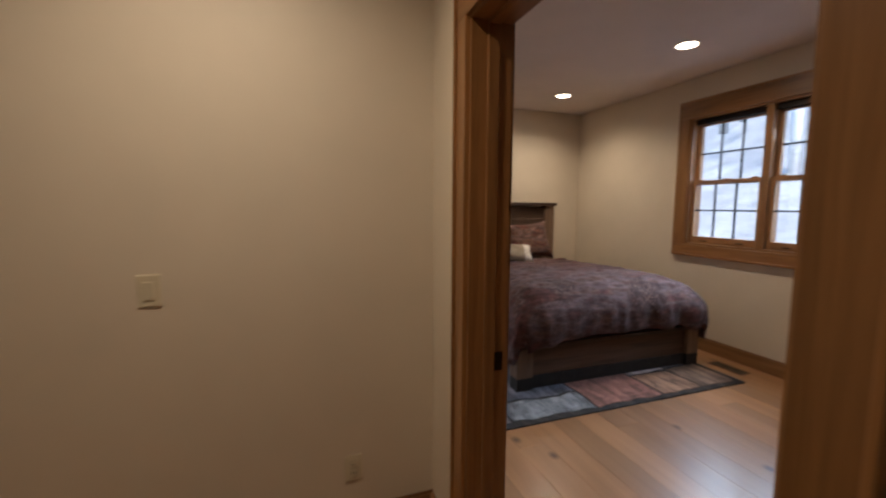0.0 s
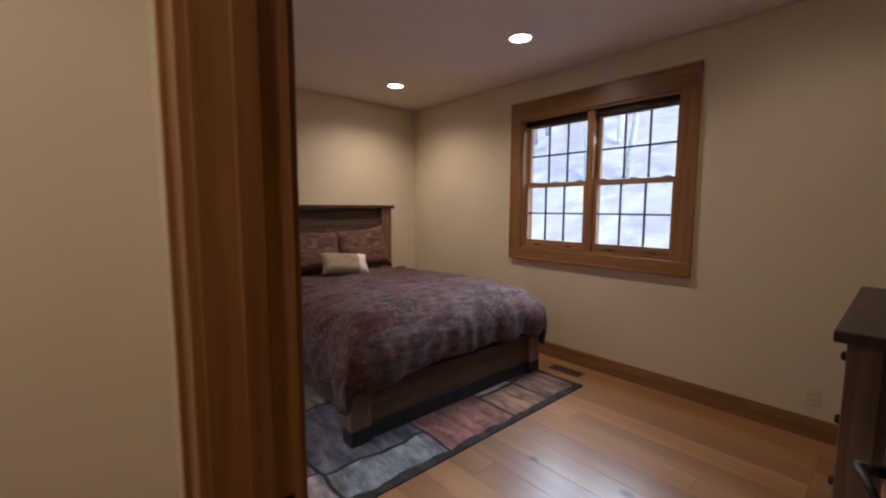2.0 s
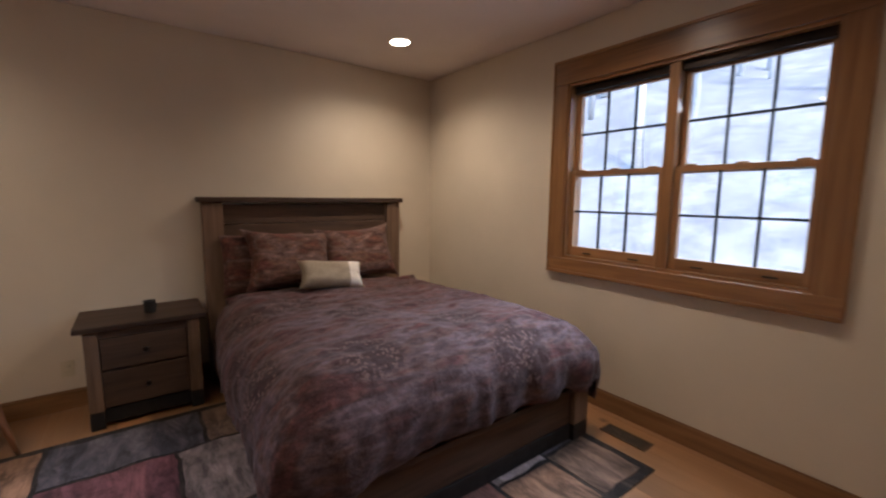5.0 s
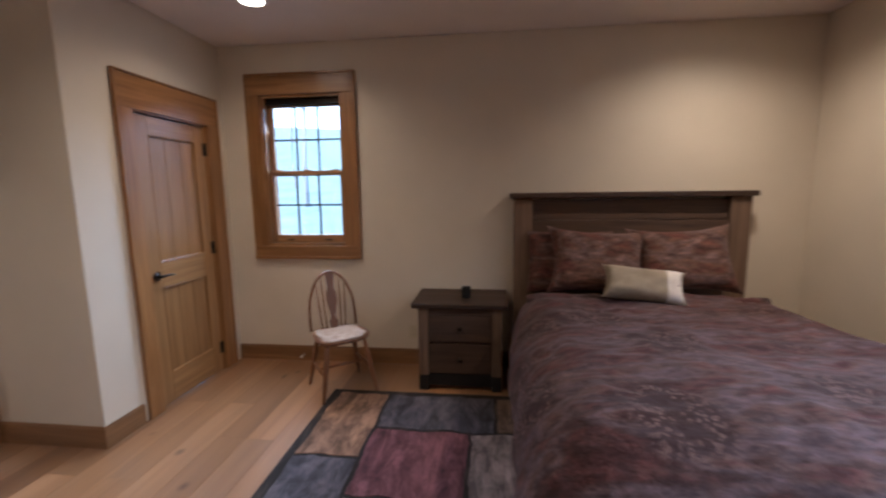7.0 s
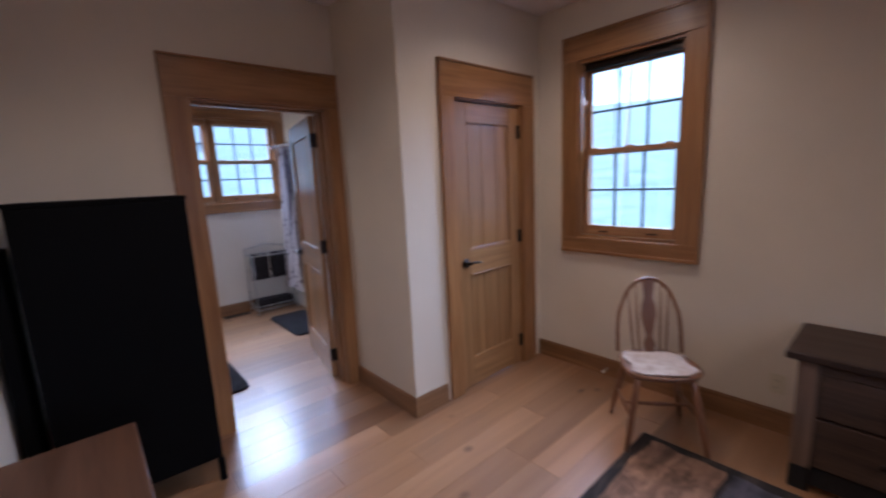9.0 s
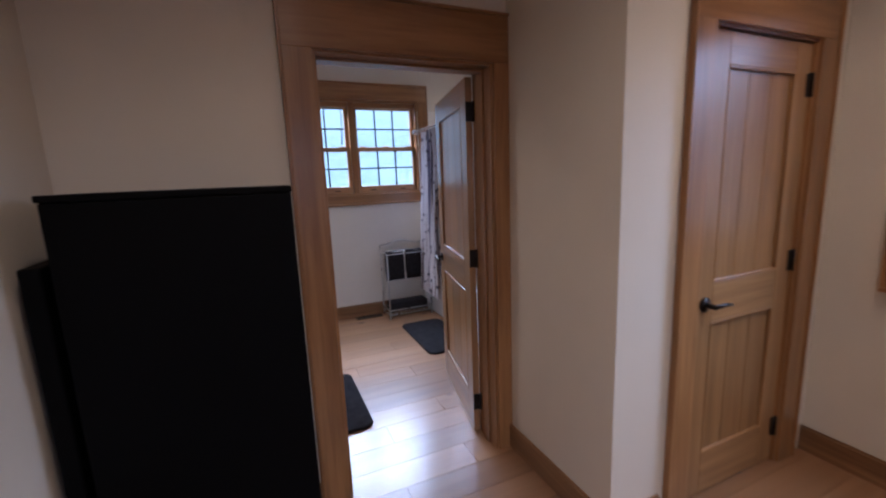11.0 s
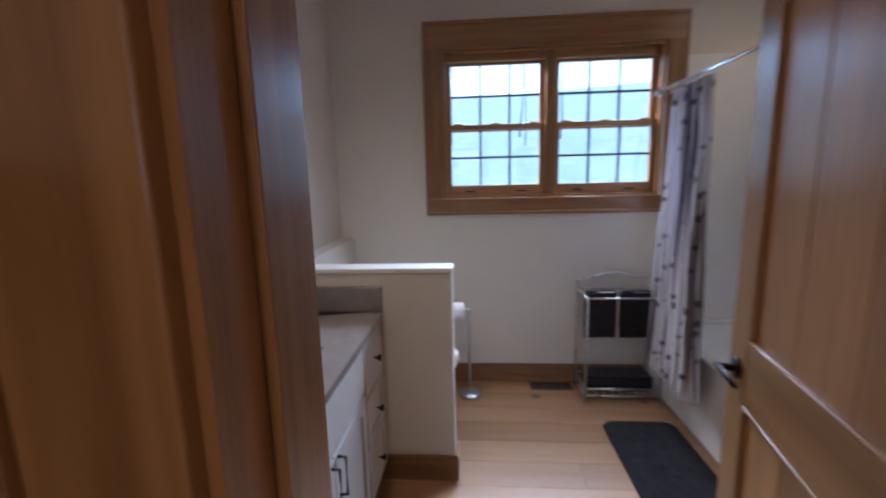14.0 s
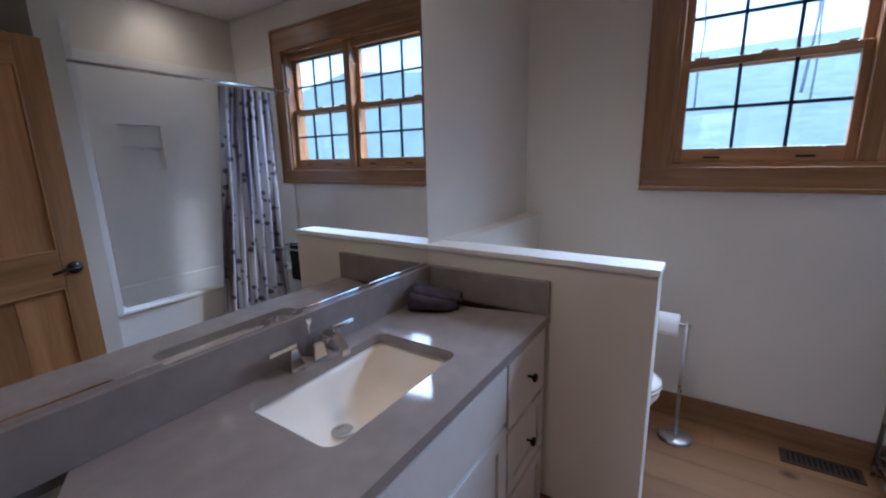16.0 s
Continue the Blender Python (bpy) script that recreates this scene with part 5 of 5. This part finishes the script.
def bath_mat(x0, x1, y0, y1, ang=0):
    pts = rounded(-(x1 - x0) / 2, (x1 - x0) / 2, -(y1 - y0) / 2, (y1 - y0) / 2, 0.07, 6)
    bm = bmesh.new()
    lv = [[bm.verts.new((x * s, y * s, z)) for x, y in pts] for s, z in ((0.985, 0.0), (1.0, 0.008), (0.99, 0.018), (0.96, 0.022))]
    for a0, b0 in zip(lv, lv[1:]):
        for k in range(len(pts)):
            q0 = (k + 1) % len(pts)
            bm.faces.new((a0[k], a0[q0], b0[q0], b0[k]))
    bm.faces.new(lv[0][::-1])
    bm.faces.new(lv[-1])
    o = part("bath_mat", bm, BATHMAT, None, "", True, pose((x0 + x1) / 2, (y0 + y1) / 2, 0, 0, 0, ang))
    tagged(o, "charcoal shaggy bath mat with round corners", "bath mat", "bath mats")


bath_mat(-3.55, -2.70, 3.90, 4.33)
bath_mat(-2.70, -1.90, 2.72, 3.20)

# tub, surround and curtain
tub = thing("bathtub", pose(B0, 4.40, 0), "white alcove bathtub with a plain apron", "bathtub")
TL, TW, TZ = 1.497, 0.738, 0.50
part("apron", one(0.002, TL, 0.0, 0.06, 0, TZ - 0.02, 0.01), ACRYL, tub)
part("rim", one(0.002, TL, -0.012, 0.085, TZ - 0.03, TZ, 0.012), ACRYL, tub)
part("rim", one(0.002, TL, TW - 0.06, TW, TZ - 0.03, TZ, 0.008), ACRYL, tub)
part("rim", one(0.002, 0.08, 0.085, TW - 0.06, TZ - 0.03, TZ, 0.008), ACRYL, tub)
part("rim", one(TL - 0.10, TL, 0.085, TW - 0.06, TZ - 0.03, TZ, 0.008), ACRYL, tub)
bm = bmesh.new()
lv = []
for s, z in ((1.0, TZ - 0.01), (0.95, 0.30), (0.88, 0.14), (0.80, 0.10)):
    lv.append([bm.verts.new((0.74 + x * s, 0.38 + y * s, z)) for x, y in rounded(-0.67, 0.66, -0.30, 0.30, 0.12, 6)])
for a0, b0 in zip(lv, lv[1:]):
    for k in range(len(a0)):
        q0 = (k + 1) % len(a0)
        bm.faces.new((a0[k], a0[q0], b0[q0], b0[k]))
bm.faces.new(lv[-1])
part("well", bm, ACRYL, tub, smooth=True)
sur = thing("tub_surround", pose(B0, 5.14, 0), "white moulded tub surround with a wall niche", "tub surround")
NX0, NX1, NZ0, NZ1 = 0.75, 1.05, 1.42, 1.77
bm = bmesh.new()
for b in ((0.002, NX0, TZ, 2.28), (NX1, 1.497, TZ, 2.28), (NX0, NX1, TZ, NZ0), (NX0, NX1, NZ1, 2.28)):
    box(bm, b[0], b[1], -0.05, -0.001, b[2], b[3])
bmesh.ops.remove_doubles(bm, verts=bm.verts, dist=1e-5)
part("back_panel", bm, ACRYL, sur)
part("niche", one(NX0, NX1, -0.006, -0.001, NZ0, NZ1), ACRYL, sur, "recessed niche")
part("niche_shelf", one(NX0, NX1, -0.048, -0.006, 1.60, 1.612), ACRYL, sur)
part("end_panel", one(1.46, 1.498, -0.775, -0.05, TZ, 2.28, 0.003), ACRYL, sur)
part("end_panel", one(0.002, 0.02, -0.74, -0.05, TZ, 2.28, 0.003), ACRYL, sur)
rod = tagged(part("curtain_rod", cyl(bmesh.new(), (B0 + 0.002, 4.37, 2.05), (-2.602, 4.37, 2.05), 0.0125, seg=16), CHROME, smooth=True), "chrome shower curtain rod above the tub", "curtain rod")
part("flange", cyl(bmesh.new(), (B0 + 0.001, 4.37, 2.05), (B0 + 0.014, 4.37, 2.05), 0.032, seg=20), CHROME, rod, smooth=True)
bm = bmesh.new()
nz, nxx = 26, 120
uvl = bm.loops.layers.uv.new("UVMap")
cols = []
for i in range(nxx + 1):
    u = i / nxx
    col = []
    for j in range(nz + 1):
        v = j / nz
        z = 2.025 - v * 1.72
        spread = 0.46 + 0.16 * v
        x = B0 + 0.17 + spread * u + 0.08 * v
        amp = 0.022 + 0.022 * v
        y = 4.385 - 0.10 * v - 0.02 * u + amp * math.sin(u * math.tau * 6.5 + 0.7 * math.sin(v * 3)) + 0.012 * noise.noise(Vector((u * 8, v * 3, 0)))
        col.append(bm.verts.new((x, y, z)))
    cols.append(col)
for i in range(nxx):
    for j in range(nz):
        f = bm.faces.new((cols[i][j], cols[i + 1][j], cols[i + 1][j + 1], cols[i][j + 1]))
        for lp, (a0, b0) in zip(f.loops, ((i, j), (i + 1, j), (i + 1, j + 1), (i, j + 1))):
            lp[uvl].uv = (a0 / nxx, b0 / nz)
cur = tagged(part("shower_curtain", bm, BIRCH, None, "", True), "birch-trunk printed shower curtain gathered to one side", "shower curtain")
for k in range(8):
    x = B0 + 0.13 + 0.06 * k
    pts = [(x, 4.37 + 0.021 * math.cos(t0 * math.tau / 12), 2.042 + 0.024 * math.sin(t0 * math.tau / 12)) for t0 in range(12)]
    part("ring", tube(pts, 0.002, 6, True), CHROME, cur, "chrome ring", True)

# ---- outdoors ----
bm = bmesh.new()
bmesh.ops.create_grid(bm, x_segments=90, y_segments=90, size=400)
for v in bm.verts:
    x, y = v.co.x, v.co.y
    dd = max(0.0, math.hypot(x, y) - 8)
    rise = 0.42 if x > abs(y) else (0.17 if y > abs(x) else 0.23)
    v.co.z = -0.6 + min(dd * rise, 22) + (0.25 * noise.noise(Vector((x * 0.2, y * 0.2, 0))) if dd > 0 else 0)
tagged(part("ground", bm, GRASS, smooth=True), "pale leaf-covered wooded slope outside", "ground", kind="structure")


def ground_z(x, y):
    dd = max(0.0, math.hypot(x, y) - 8)
    rise = 0.42 if x > abs(y) else (0.17 if y > abs(x) else 0.23)
    return -0.6 + min(dd * rise, 22)


def tree(x, y, h, r, rg, bark=BARK):
    t = thing("tree", pose(x, y, ground_z(x, y) - 0.3), "slender pale-barked woodland tree", "tree", "trees outside the windows")
    lean = Vector((rg.uniform(-0.05, 0.05), rg.uniform(-0.05, 0.05), 1))
    pts = [lean * (h * k / 6) + Vector((0.1 * rg.uniform(-1, 1), 0.1 * rg.uniform(-1, 1), 0)) for k in range(7)]
    part("trunk", tube(pts, [r * (1 - 0.12 * k) for k in range(7)], 8), bark, t, smooth=True)
    bm = bmesh.new()
    for k in range(10):
        f = rg.uniform(0.3, 0.95)
        p0 = lean * (h * f)
        a0 = rg.uniform(0, math.tau)
        ln = h * 0.22 * (1.2 - f)
        p1 = p0 + Vector((math.cos(a0) * ln, math.sin(a0) * ln, ln * 0.8))
        cyl(bm, p0, p1, r * 0.25, r * 0.06, 6)
    part("limbs", bm, bark, t)


tr = random.Random(11)
for k in range(46):
    tree(tr.uniform(12, 34), tr.uniform(-4, 22), tr.uniform(10, 17), tr.uniform(0.08, 0.19), tr, BIRCHBARK if k % 3 else BARK)
for k in range(9):
    tree(tr.uniform(-9, 6), tr.uniform(12, 26), tr.uniform(7, 12), tr.uniform(0.06, 0.12), tr)
for k in range(7):
    tree(tr.uniform(-30, -17), tr.uniform(-3, 11), tr.uniform(7, 12), tr.uniform(0.04, 0.08), tr)

# ---- floor planks, each its own board ----
PW, PL = 0.184, 2.05
board_mesh = {}
pr = random.Random(3)


def board(x0, x1, y0, y1):
    key = (round(x1 - x0, 3), round(y1 - y0, 3))
    if key not in board_mesh:
        bm = bmesh.new()
        w, h = key[0] / 2 - 0.0003, key[1] / 2 - 0.0003
        tp_ = [bm.verts.new(p) for p in ((-w + 0.0008, -h + 0.0008, 0), (w - 0.0008, -h + 0.0008, 0), (w - 0.0008, h - 0.0008, 0), (-w + 0.0008, h - 0.0008, 0))]
        bt = [bm.verts.new(p) for p in ((-w, -h, -0.002), (w, -h, -0.002), (w, h, -0.002), (-w, h, -0.002))]
        lo = [bm.verts.new((v.co.x, v.co.y, -0.0135)) for v in bt]
        bm.faces.new(tp_)
        for u_, v_ in ((tp_, bt), (bt, lo)):
            for k in range(4):
                bm.faces.new((u_[k], v_[k], v_[(k + 1) % 4], u_[(k + 1) % 4]))
        me = bpy.data.meshes.new("plank")
        bmesh.ops.recalc_face_normals(bm, faces=bm.faces)
        bm.to_mesh(me)
        bm.free()
        me.materials.append(PLANK)
        board_mesh[key] = me
    ob = new("plank", board_mesh[key])
    ob.parent = floor_ob
    ob.location = ((x0 + x1) / 2, (y0 + y1) / 2, 0)


nx = int((4.26 + 4.27) / PW) + 1
for i in range(nx):
    x0 = -4.27 + i * PW
    x1 = min(x0 + PW, 4.26)
    first, last = (2.03, 5.26) if x1 < -1.6 else ((-1.3, 5.43) if x0 < 0.925 else (0.2, 5.43))
    y = first - pr.choice((0.0, 0.41, 0.82, 1.23))
    while y < last:
        ln = pr.choice((1.23, 1.64, 2.05))
        if x1 - x0 > 0.02 and min(y + ln, last) - max(y, first) > 0.05:
            board(x0, x1, max(y, first), min(y + ln, last))
        y += ln
